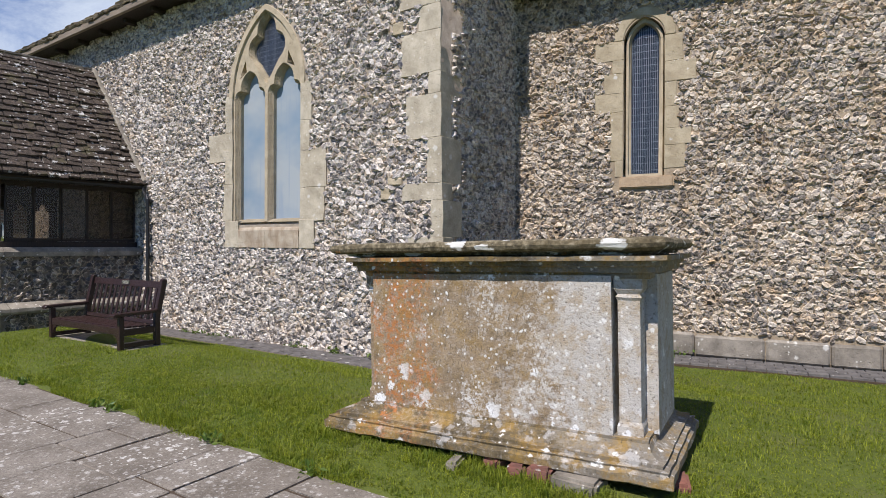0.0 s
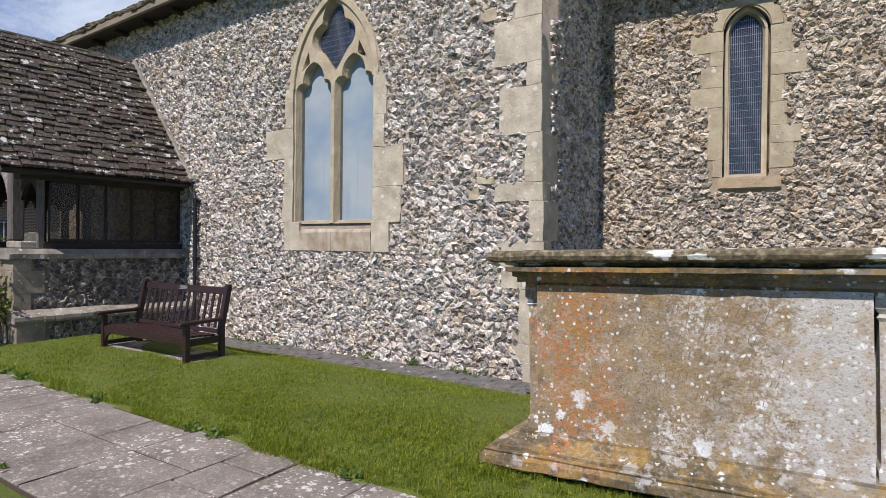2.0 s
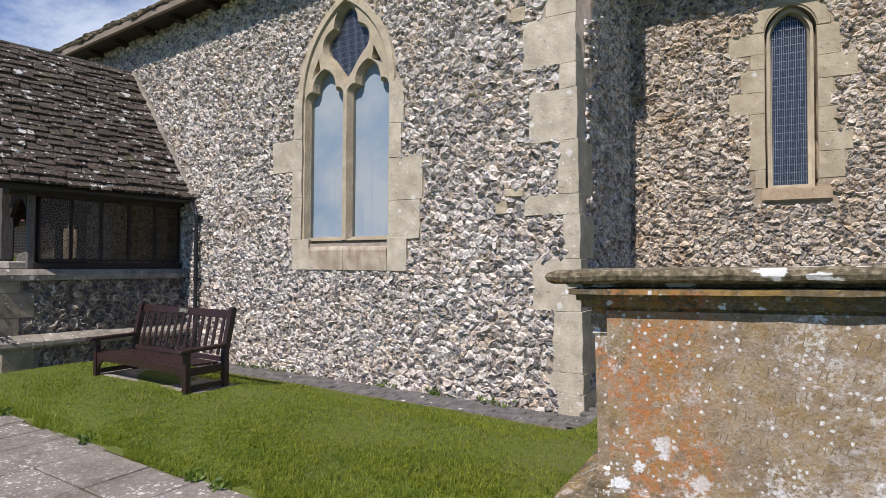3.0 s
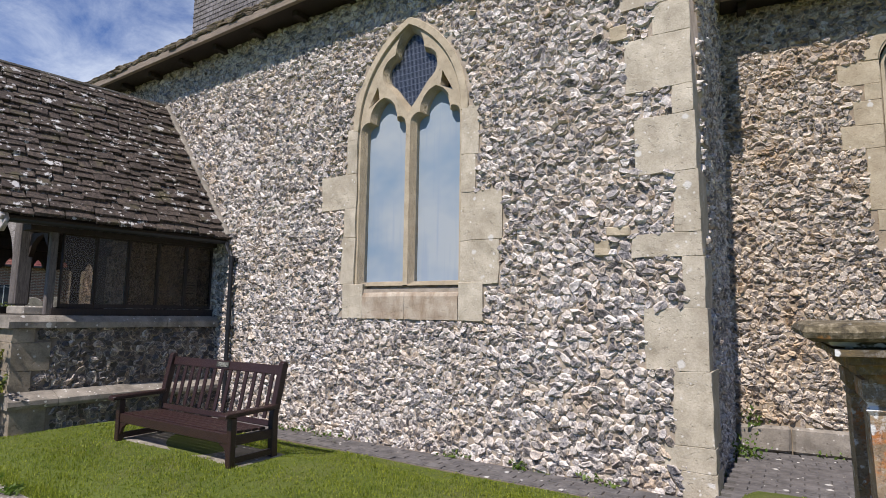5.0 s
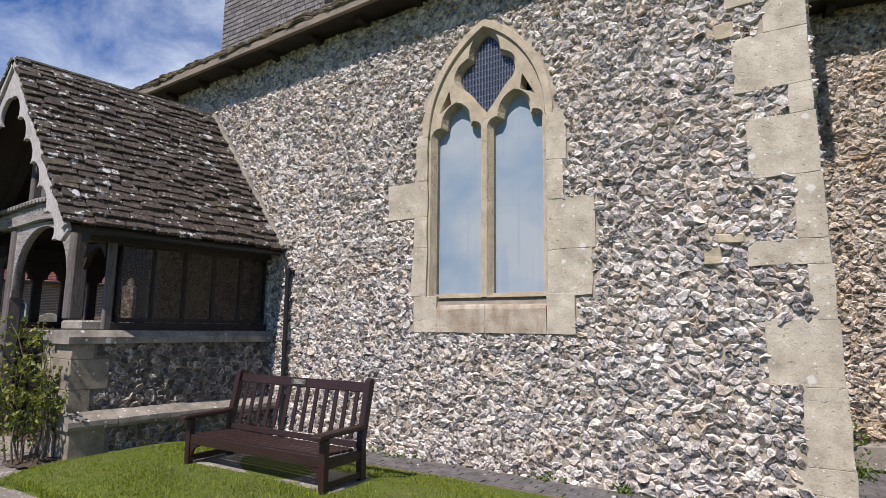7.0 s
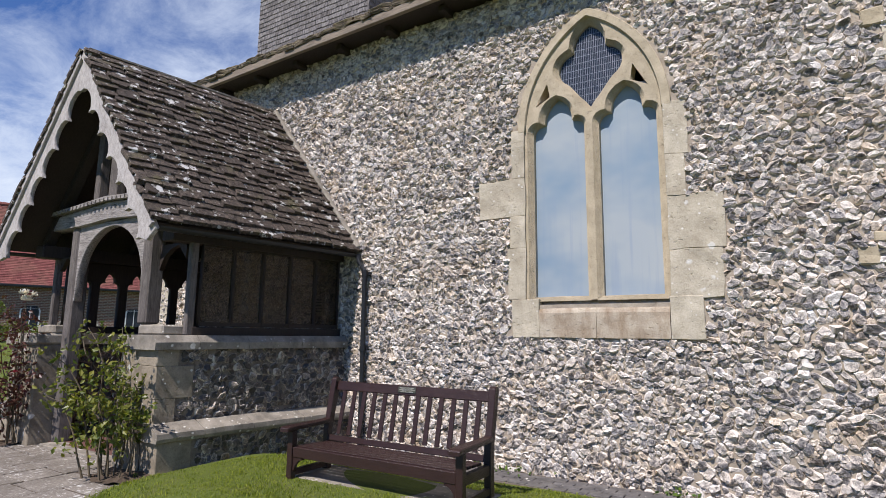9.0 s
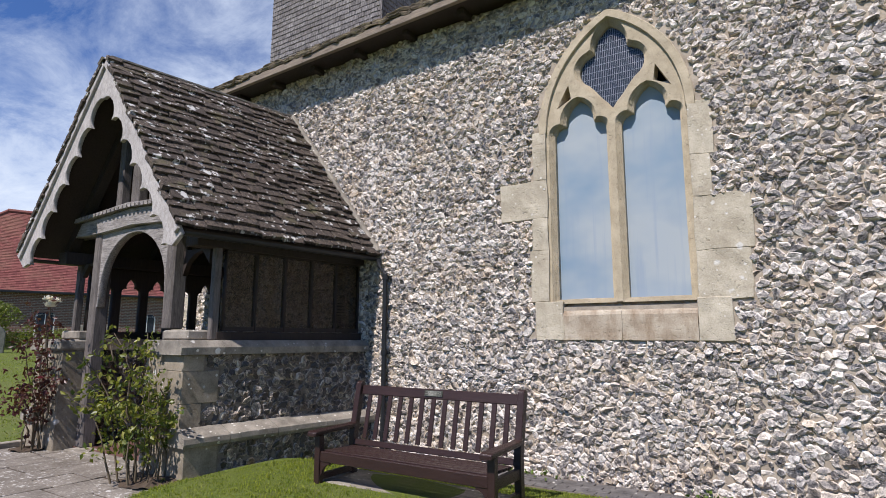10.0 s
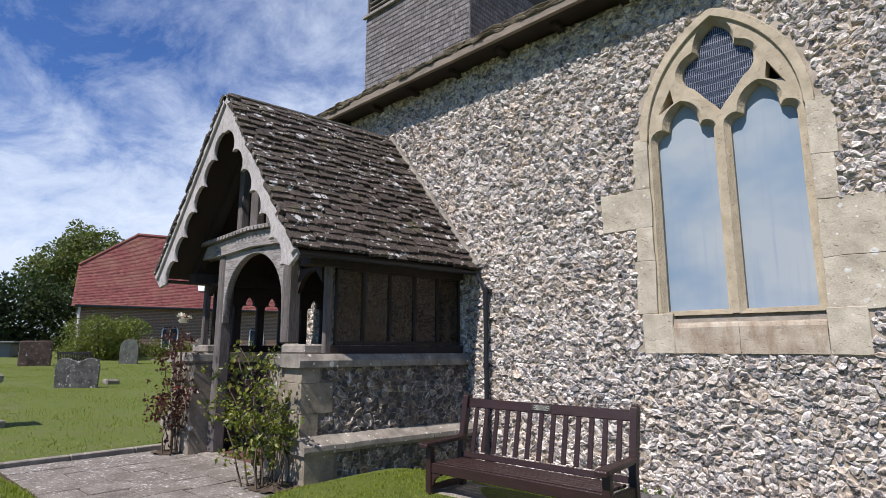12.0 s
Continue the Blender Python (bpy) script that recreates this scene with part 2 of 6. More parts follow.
def tube(points, radius, sides=6, bm=None, taper=1.0):
    bm = bm or bmesh.new()
    rings, n = [], len(points)
    for i, p in enumerate(points):
        p = Vector(p)
        d = (Vector(points[min(i + 1, n - 1)]) - Vector(points[max(i - 1, 0)])).normalized()
        u = d.orthogonal().normalized()
        w = d.cross(u)
        r = radius * (1 + (taper - 1) * i / max(n - 1, 1))
        rings.append([bm.verts.new(p + r * (math.cos(a) * u + math.sin(a) * w)) for a in (2 * math.pi * k / sides for k in range(sides))])
    for a, b in zip(rings, rings[1:]):
        # turn the next ring so that it lies opposite
        k0 = min(range(sides), key=lambda k: (a[0].co - b[k].co).length)
        for k in range(sides):
            bm.faces.new((a[k], a[(k + 1) % sides], b[(k0 + k + 1) % sides], b[(k0 + k) % sides]))
        rings[rings.index(b)] = [b[(k0 + k) % sides] for k in range(sides)] if k0 else b
    bm.faces.new(rings[0][::-1])
    bm.faces.new(rings[-1])
    bmesh.ops.recalc_face_normals(bm, faces=bm.faces)
    return bm


def plate(outlines, thick, bevel=0.0, up=True):
    """A flat plate with holes, thick along y from 0 back, its outlines given as x, z; bevel chamfers its edges."""
    cu = bpy.data.curves.new("plate", "CURVE")
    cu.dimensions, cu.fill_mode = "2D", "BOTH"
    cu.extrude, cu.bevel_depth, cu.bevel_resolution, cu.offset = thick / 2 - bevel, bevel, 0, -bevel
    for line in outlines:
        s = cu.splines.new("POLY")
        s.points.add(len(line) - 1)
        for p, (x, z) in zip(s.points, line):
            p.co = (x, z, 0, 1)
        s.use_cyclic_u = True
    ob = bpy.data.objects.new("plate", cu)
    me = bpy.data.meshes.new_from_object(ob)
    bpy.data.objects.remove(ob)
    bpy.data.curves.remove(cu)
    me.transform(Matrix(((1, 0, 0, 0), (0, 0, -1, thick / 2), (0, 1, 0, 0), (0, 0, 0, 1))))
    me.materials.clear()
    return me


def pointed(cx, half, spring, rise, n=10):
    """The line of a pointed arch, from its right spring over the apex to its left spring."""
    r = (half * half + rise * rise) / (2 * half)
    a = math.asin(min(1, rise / r))
    right = [(cx + half - r + r * math.cos(a * i / n), spring + r * math.sin(a * i / n)) for i in range(n + 1)]
    return right + [(2 * cx - x, z) for x, z in right[-2::-1]]


def arch_outline(cx, half, base, spring, rise, n=10):
    return [(cx - half, base), (cx + half, base)] + pointed(cx, half, spring, rise, n)


def arc(cx, cz, r, a0, a1, n=8):
    return [(cx + r * math.cos(radians(a0 + (a1 - a0) * i / n)), cz + r * math.sin(radians(a0 + (a1 - a0) * i / n))) for i in range(n + 1)]


def soup(name, verts, faces, mat, smooth=False):
    """A mesh from numpy arrays of triangles or quads."""
    me = bpy.data.meshes.new(name)
    k = faces.shape[1]
    me.vertices.add(len(verts))
    me.vertices.foreach_set("co", np.ascontiguousarray(verts, dtype=np.float32).ravel())
    me.loops.add(faces.size)
    me.loops.foreach_set("vertex_index", np.ascontiguousarray(faces, dtype=np.int32).ravel())
    me.polygons.add(len(faces))
    me.polygons.foreach_set("loop_start", np.arange(0, faces.size, k, dtype=np.int32))
    me.update(calc_edges=True)
    me.polygons.foreach_set("use_smooth", np.full(len(faces), smooth))
    me.materials.append(mat)
    return me


RNG = np.random.default_rng(7)


def flint_shapes(count, sides=9):
    """Broken flints set in mortar: a jagged outline, a chipped rim and a tilted, nearly flat split face. core is 0 at the rind, 1 in the middle."""
    shapes = []
    for k in range(count):
        a = (np.arange(sides) + RNG.uniform(-0.42, 0.42, sides)) * 2 * np.pi / sides
        r = RNG.uniform(0.70, 1.14, sides)
        mx, mz = RNG.uniform(-0.2, 0.2, 2)
        sx, sz = RNG.normal(0, 0.26, 2)
        split = RNG.uniform(0.66, 0.86)
        def ring(f, y, sp):
            x, z = mx * (1 - f) + np.cos(a) * r * f, mz * (1 - f) + np.sin(a) * r * f
            return np.stack([x, y + (sx * x + sz * z) * (y < 0) + RNG.uniform(-sp, sp, sides), z], 1)
        v = np.concatenate([ring(1.05, 0.9, 0.0), ring(1.0, -0.22, 0.26), ring(split, -0.82, 0.20), np.array([[mx, -0.85 + RNG.uniform(-0.22, 0.22), mz]])])
        core = np.concatenate([np.zeros(sides), RNG.uniform(-0.15, 0.15, sides), RNG.uniform(0.40, 0.95, sides), [1.0]])
        i, j = np.arange(sides), (np.arange(sides) + 1) % sides
        f = [np.stack(t, 1) for lo in (0, sides) for t in ((i + lo, j + lo, j + lo + sides), (i + lo, j + lo + sides, i + lo + sides))]
        f.append(np.stack((np.full(sides, 3 * sides), i + 2 * sides, j + 2 * sides), 1))
        shapes.append((v, np.concatenate(f), core))
    return shapes


def give_core(me, core):
    """Stores how deep in its flint each corner lies."""
    me.attributes.new("core", "FLOAT", "POINT").data.foreach_set("value", np.ascontiguousarray(core, dtype=np.float32))
    return me


FLINT_SHAPES = flint_shapes(40)


# ---- ground ----
def smooth_step(a, b, x):
    t = np.clip((x - a) / (b - a), 0, 1)
    return t * t * (3 - 2 * t)


def ground_height(x, y):
    """The lie of the land: a low bank of lawn between path and church, and a slow rise to the west."""
    x, y = np.asarray(x, float), np.asarray(y, float)
    bank = 0.09 * smooth_step(3.6, 4.3, y) * smooth_step(-12.6, -12.0, x) - 0.135 * smooth_step(5.5, 6.4, y) * (1 - smooth_step(-4.9, -4.5, x))
    bank = bank - 0.13 * smooth_step(6.9, 7.8, y) * smooth_step(-4.9, -4.5, x)
    near = bank - 0.05 * smooth_step(2.1, 2.4, y) * (1 - smooth_step(3.5, 3.62, y) * smooth_step(-12.6, -12.2, x))
    west = smooth_step(-16.1, -16.5, x)
    rise = 0.06 + 0.052 * np.clip(-17 - x, 0, 24) + 0.02 * np.clip(-41 - x, 0, 400)
    return near * (1 - west) + rise * west + 0.012 * np.sin(x * 1.7) * np.sin(y * 2.1 + x)


def meadow_grid():
    xs = np.unique(np.concatenate([np.linspace(-1500, -80, 12), np.linspace(-80, -18, 40), np.linspace(-18, 5, 150), np.linspace(5, 60, 14), np.linspace(60, 1500, 10)]))
    ys = np.unique(np.concatenate([np.linspace(-1500, -60, 10), np.linspace(-60, -2, 20), np.linspace(-2, 12, 120), np.linspace(12, 80, 24), np.linspace(80, 1500, 10)]))
    X, Y = np.meshgrid(xs, ys, indexing="ij")
    v = np.stack([X, Y, ground_height(X, Y)], -1).reshape(-1, 3)
    i = np.arange(len(xs) * len(ys)).reshape(len(xs), len(ys))
    f = np.stack([i[:-1, :-1], i[1:, :-1], i[1:, 1:], i[:-1, 1:]], -1).reshape(-1, 4)
    return v, f


def turf_material():
    m, n = material("turf", 0.9)
    p = place_of(n)
    f = n.noise(p, 26.0, 5.0, 0.7)
    w = n.noise(p, 1.4, 4.0)
    c = n.mix(f, (0.042, 0.064, 0.008), (0.150, 0.182, 0.022))
    c = n.mix(n.ramp(w, (0.5, 0.0), (0.75, 0.5)), c, (0.14, 0.125, 0.055))
    finish(n, c, f, 0.8, 0.03)
    return m


def blade_material():
    m = leaf_material("grass_blades", (0.135, 0.18, 0.010), (0.385, 0.395, 0.036), 0.6)
    n = Nodes(m.node_tree, False)
    b = next(k for k in n.tree.nodes if k.type == "BSDF_PRINCIPLED")
    was = b.inputs["Base Color"].links[0].from_socket
    p = place_of(n)
    straw = n.ramp(n.noise(p, 3.1, 4.0, 0.65), (0.56, 0.0), (0.74, 0.35))
    lush = n.ramp(n.noise(p, 5.3, 4.0, 0.65), (0.52, 0.0), (0.66, 0.6))
    tuft = n.ramp(n.noise(p, 17.0, 3.0, 0.6), (0.42, 0.0), (0.62, 1.0))
    was = n.mix(tuft, n.mix(1.0, was, (0.56, 0.62, 0.52), "MULTIPLY"), was)
    c = n.mix(straw, n.mix(lush, was, (0.085, 0.15, 0.018)), (0.29, 0.26, 0.09))
    n.link(c, b.inputs["Base Color"])
    return m


TURF = turf_material()
BLADES = blade_material()
ground = tagged(part("ground", soup("ground", *meadow_grid(), TURF, True), None), "mown green churchyard lawn", kind="structure")


# ---- flint walling ----
def wall_frame(origin, along, normal):
    a, n = Vector(along).normalized(), Vector(normal).normalized()
    m = Matrix((a, -n, Vector((0, 0, 1)))).transposed().to_4x4()
    m.translation = origin
    return m


def lay_flints(wall, frame_m, length, z0, z1, keep, mat, stretch=None, width=(0.05, 0.135), course=0.058, proud=0.040, seed=1):
    """Roughly coursed flints over a wall face. Those in the stretch of the wall nearest the walk are pieces of their own."""
    rng = np.random.default_rng(seed)
    cells = []
    z = z0 + course * 0.4
    while z < z1:
        h = course * rng.uniform(0.85, 1.2)
        x = rng.uniform(-0.1, 0.0)
        while x < length:
            w = rng.uniform(*width) * (1.0 if rng.random() < 0.8 else 0.65)
            cx, cz = x + w / 2, z + 0.022 * math.sin(x * 1.9 + z * 3) + rng.normal(0, 0.012)
            if keep(cx, cz, w):
                cells.append((cx, cz, w, h))
            x += w * 0.93
        z += h * 0.9
    verts, faces, cores, base, pieces = [], [], [], 0, []
    meshes = {}
    for cx, cz, w, h in cells:
        k = int(rng.integers(len(FLINT_SHAPES)))
        size = np.array((w * rng.uniform(0.46, 0.64), proud * rng.uniform(0.5, 1.2), h * rng.uniform(0.46, 0.80)))
        turn = Euler((rng.normal(0, 0.20), rng.normal(0, 0.5), rng.normal(0, 0.20))).to_matrix()
        at_ = (cx, -rng.uniform(-0.42, 0.14) * proud, cz)
        if stretch and stretch[0] < cx < stretch[1] and stretch[2] < cz < stretch[3] and len(pieces) < 300:
            if k not in meshes:
                meshes[k] = give_core(soup("flint", *FLINT_SHAPES[k][:2], mat), FLINT_SHAPES[k][2])
            pieces.append((meshes[k], Matrix.LocRotScale(at_, turn.to_quaternion(), Vector(size.tolist()))))
            continue
        v, f, core = FLINT_SHAPES[k]
        cores.append(core)
        verts.append((v * size) @ np.array(turn).T + at_)
        faces.append(f + base)
        base += len(v)
    me = soup("flints", np.concatenate(verts), np.concatenate(faces), mat)
    give_core(me, np.concatenate(cores))
    me.transform(frame_m)
    tagged(part("flint_facing", me, None, wall), "rough grey and white flints", kind="stuff")
    for me, m in pieces:
        ob = part("flint", me, None, wall)
        ob.matrix_basis = frame_m @ m


def in_arch(x, z, cx, half, base, spring, rise):
    if z < base or abs(x - cx) > half:
        return False
    if z < spring:
        return True
    r = (half * half + rise * rise) / (2 * half)
    return math.hypot(abs(x - cx) - half + r, z - spring) < r


# ---- nave wall, facing the path ----
CORNER, WEST, FACE, NAVE_TOP = -4.93, -16.95, 7.0, 6.02
WIN, HALF, SILL, SPRING, RISE = -8.365, 0.835, 1.95, 4.07, 1.35
QUOINS = ((-5.15, -0.15, 0.2), (-5.3, 0.2, 0.42), (-5.2, 0.42, 1.1), (-5.45, 1.1, 1.68), (-5.09, 1.68, 2.17), (-5.55, 2.17, 2.4), (-5.15, 2.4, 3.0), (-5.5, 3.0, 3.58),
          (-5.13, 3.58, 3.86), (-5.58, 3.86, 4.42), (-5.3, 4.42, 4.76), (-5.62, 4.76, 5.15), (-5.2, 5.15, 5.7))
JAMBS = ((-9.42, -9.19, 1.97, 2.6), (-9.40, -9.19, 2.6, 3.0), (-9.83, -9.19, 3.0, 3.48), (-9.37, -9.19, 3.48, 4.1),
         (-7.54, -7.03, 1.94, 2.45), (-7.54, -6.99, 2.45, 3.04), (-7.54, -7.34, 3.04, 3.5), (-7.54, -7.30, 3.5, 4.1))
SILL_BLOCK = (-9.36, -7.24, 1.52, 1.97)


# odd squared stones among the flints by the corner
INSETS = ((-5.74, -5.55, 4.45, 4.62), (-5.80, -5.57, 2.40, 2.50), (-5.93, -5.77, 2.20, 2.37))


def nave_keep(cx, cz, w):
    x = cx + WEST
    for left, z0, z1 in QUOINS:
        if z0 + 0.004 < cz < z1 - 0.004 and x > left + 0.01:
            return False
    for x0, x1, z0, z1 in JAMBS + (SILL_BLOCK,):
        if x0 - 0.015 < x < x1 + 0.015 and z0 - 0.01 < cz < z1 + 0.01:
            return False
    for x0, x1, z0, z1 in INSETS:
        if x0 < x < x1 and z0 < cz < z1:
            return False
    return not in_arch(x, cz, WIN, HALF + 0.13, 1.5, SPRING, RISE + 0.13) and x < CORNER - 0.04


def large_flints(cx, cz):
    """Where the wall is laid in larger, better coursed flints: by the corner, with a ragged edge."""
    return cx + WEST + 0.35 * math.sin(cz * 2.3 + 1.0) + 0.12 * math.sin(cz * 9.1) > -7.05 + 0.12 * cz


wall_nave = plate([[(WEST, -0.4), (CORNER, -0.4), (CORNER - 0.02, NAVE_TOP), (WEST, NAVE_TOP)],
                   arch_outline(WIN, HALF + 0.03, SILL - 0.05, SPRING, RISE + 0.03)], 0.75)
wall_nave.transform(Matrix.Translation((0, FACE, 0)))
wall_nave = tagged(part("wall_nave", wall_nave, MORTAR), "nave wall of rough flints in pale mortar", kind="structure")
wall_return = tagged(part("wall_return", box(CORNER - 0.7, CORNER - 0.004, FACE + 0.751, 9.7, -0.4, NAVE_TOP), MORTAR), "shaded flint end wall of the nave", kind="structure")

# ---- chancel wall, set back ----
CH_FACE, CH_TOP, LAN, LHALF, LSILL, LSPRING, LRISE = 9.45, 5.62, -2.95, 0.29, 2.60, 4.62, 0.36
LBLOCKS = ((-3.36, 2.62, 2.86), (-3.42, 2.86, 3.60), (-3.66, 3.60, 3.88), (-3.52, 3.88, 4.18), (-3.40, 4.18, 4.38), (-3.66, 4.38, 4.66),
           (-2.38, 2.72, 3.06), (-2.30, 3.06, 3.30), (-2.46, 3.30, 3.62), (-2.50, 3.62, 3.98), (-2.24, 3.98, 4.28), (-2.42, 4.28, 4.66))


def chancel_keep(cx, cz, w):
    x = cx + CORNER
    if cz < 0.36:
        return False
    for edge, z0, z1 in LBLOCKS:
        lo, hi = (edge, LAN) if edge < LAN else (LAN, edge)
        if z0 - 0.005 < cz < z1 + 0.005 and lo - 0.01 < x < hi + 0.01:
            return False
    return not in_arch(x, cz, LAN, LHALF + 0.16, 2.4, LSPRING, LRISE + 0.16)


wall_chancel = plate([[(CORNER - 0.12, -0.4), (5.2, -0.4), (5.2, CH_TOP), (CORNER - 0.12, CH_TOP)],
                      arch_outline(LAN, LHALF, LSILL, LSPRING, LRISE)], 0.7)
wall_chancel.transform(Matrix.Translation((0, CH_FACE, 0)))
wall_chancel = tagged(part("wall_chancel", wall_chancel, MORTAR_WARM), "chancel wall of flints in ochre mortar", kind="structure")
# the chancel is built a little askew to the nave
ASKEW = Matrix.Translation((LAN, CH_FACE, 0)) @ Matrix.Rotation(radians(6.5), 4, "Z") @ Matrix.Translation((-LAN, -CH_FACE, 0))
wall_chancel.matrix_basis = ASKEW
wall_chancel_end = tagged(part("wall_chancel_end", box(4.5, 5.198, CH_FACE + 0.702, 16, -0.4, CH_TOP), MORTAR_WARM), "far end wall of the chancel", kind="structure")
wall_chancel_end.matrix_basis = ASKEW
wall_nave_west = tagged(part("wall_nave_west", box(WEST, WEST + 0.7, FACE + 0.752, 18, -0.4, NAVE_TOP), MORTAR), "west end wall of the nave", kind="structure")


# ---- roofs ----
def mossy_material():
    m, n = material("mossy_roof_edge", 0.95)
    p = place_of(n)
    f = n.noise(n.scaled(p, 1.0, 4.0, 4.0), 7.0, 6.0, 0.7)
    c = n.ramp(f, (0.32, (0.04, 0.032, 0.024)), (0.47, (0.15, 0.118, 0.082)), (0.60, (0.22, 0.18, 0.10)), (0.72, (0.40, 0.35, 0.28)))
    finish(n, c, f, 0.9, 0.03)
    return m


MOSSY = mossy_material()
ROOF_DARK = timber_material("old_eaves_timber", (0.31, 0.25, 0.185), (0.10, 0.078, 0.06), 0.9)


def church_roof(name, label, x0, x1, eave_y, eave_z, depth, pitch, thick):
    """A roof slope with its ragged slab courses at the eave, wall plate and sprocket ends."""
    roof = thing(name, label, "roof", kind="structure")
    run = depth * math.tan(radians(pitch))
    b = bmesh.new()
    q = [b.verts.new(v) for v in ((x0, eave_y, eave_z), (x1, eave_y, eave_z), (x1, eave_y + depth, eave_z + run), (x0, eave_y + depth, eave_z + run))]
    f = b.faces.new(q)
    e = bmesh.ops.extrude_face_region(b, geom=[f])
    bmesh.ops.translate(b, verts=[v for v in e["geom"] if isinstance(v, bmesh.types.BMVert)], vec=(0, 0, -thick))
    bmesh.ops.recalc_face_normals(b, faces=b.faces)
    part("slope", b, MOSSY, roof)
    rng = random.Random(len(name))
    # two courses of rough stone slabs show their broken edges
    for out_, lift, lo, hi in ((0.055, 0.0, 0.14, 0.34), (0.02, 0.045, 0.18, 0.42)):
        x = x0
        while x < x1 - 0.03:
            w = min(rng.uniform(lo, hi), x1 - x)
            b = box(x + 0.003, x + w - 0.003, -out_ - rng.uniform(0, 0.03), 0.45, -0.022, 0.018 + rng.uniform(0, 0.018), 0.006)
            rough_up(b, 0.026, 9, 2)
            ob = part("eave_slab", b, MOSSY, roof)
            ob.matrix_basis = pose(0, eave_y, eave_z + lift + 0.01 + rng.uniform(-0.012, 0.012), pitch - 6 + rng.gauss(0, 1.5))
            x += w
    part("fascia", rough_up(box(x0, x1, eave_y - 0.035, eave_y + 0.03, eave_z - thick - 0.03, eave_z - 0.025, 0.006), 0.012, 2.5, 1), ROOF_DARK, roof)
    # Soffit added to close the eave; its oak and the rafter ends' is shade-dark.
    part("soffit", box(x0, x1, eave_y + 0.035, eave_y + 0.6, eave_z - thick - 0.004, eave_z - thick + 0.02), OAK_SHADED, roof)
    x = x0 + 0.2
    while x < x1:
        part("rafter_end", box(x, x + 0.1, eave_y + 0.16, eave_y + 0.5, eave_z - thick - 0.09, eave_z - thick - 0.005, 0.006), OAK_SHADED, roof)
        x += 0.95
    return roof


church_roof("roof_nave", "nave roof slope with a mossy stone-slab eave", WEST - 0.25, CORNER + 0.01, 6.58, 6.12, 5.9, 35, 0.12).matrix_basis = Matrix.Translation((-12.3, 0, 6.1)) @ Matrix.Rotation(radians(-1.3), 4, "Y") @ Matrix.Translation((12.3, 0, -6.1))
church_roof("roof_chancel", "chancel roof slope with dark overhanging eave", CORNER + 0.03, 5.4, 9.02, 5.72, 4.2, 35, 0.12).matrix_basis = ASKEW
back = bmesh.new()
for x0, x1, y0, z0, y1, z1 in ((WEST - 0.25, CORNER + 0.28, 12.48, 10.23, 18.4, 6.1), (CORNER + 0.3, 5.4, 13.22, 8.66, 17.4, 5.7)):
    back.faces.new([back.verts.new(v) for v in ((x0, y0, z0), (x1, y0, z0), (x1, y1, z1), (x0, y1, z1))])
tagged(part("roof_north", back, MOSSY), "far roof slopes of the church", kind="structure")
gable = bmesh.new()
for x, y0, y1, z0, yr, zr in ((CORNER - 0.1, 7.75, 17.4, 6.02, 12.48, 10.1), (WEST + 0.1, 7.75, 17.4, 6.02, 12.48, 10.1)):
    gable.faces.new([gable.verts.new(v) for v in ((x, y0, z0 - 0.4), (x, y1, z0 - 0.4), (x, y1, z0), (x, yr, zr), (x, y0, z0))])
e = bmesh.ops.extrude_face_region(gable, geom=gable.faces[:])
bmesh.ops.translate(gable, verts=[v for v in e["geom"] if isinstance(v, bmesh.types.BMVert)], vec=(0.3, 0, 0))
tagged(part("wall_gables", gable, MORTAR), "flint gable walls of the church", kind="structure")


# ---- traceried window ----
def mirror_half(right, cx):
    """A closed outline from its right half, top to bottom."""
    return right + [(2 * cx - x, z) for x, z in right[::-1] if abs(x - cx) > 1e-6]


def light_outline(c, half, base, spring):
    right = [(c + half, base), (c + half, spring)] + arc(c + half - 0.125, spring + 0.03, 0.125, 0, 100, 6)
    top = pointed(c, half - 0.15, spring + 0.17, 0.29, 7)
    return [(c - half, base)] + right + top + [(2 * c - x, z) for x, z in right[:0:-1]]


def quatrefoil(cx):
    top = pointed(cx, 0.20, 5.02, 0.31, 6)[:7][::-1]
    right = top + arc(cx + 0.185, 4.80, 0.205, 72, -62, 9) + [(cx + 0.22, 4.55), (cx + 0.13, 4.43), (cx + 0.05, 4.34), (cx, 4.27)]
    return mirror_half(right, cx)


def pane_material():
    m, n = material("sky_painted_glazing", 0.55, spec=0.14)
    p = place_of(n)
    # Pale patches paint a blurred reflection of cloud into the blue.
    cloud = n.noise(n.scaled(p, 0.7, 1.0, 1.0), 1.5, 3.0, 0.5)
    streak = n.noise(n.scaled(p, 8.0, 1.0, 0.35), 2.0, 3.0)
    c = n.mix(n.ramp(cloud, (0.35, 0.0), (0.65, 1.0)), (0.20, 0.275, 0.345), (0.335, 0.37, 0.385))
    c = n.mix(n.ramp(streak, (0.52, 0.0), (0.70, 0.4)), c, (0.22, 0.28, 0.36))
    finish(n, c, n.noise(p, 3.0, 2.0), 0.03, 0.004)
    return m


PANE = pane_material()
LEADED, nl = material("dark_leaded_glass", 0.2, spec=0.6)
finish(nl, nl.mix(nl.noise(place_of(nl), 9.0, 3.0), (0.012, 0.016, 0.024), (0.05, 0.06, 0.075)))
WIRE = plain_material("galvanised_wire", (0.32, 0.34, 0.37), 0.5, 0.6)

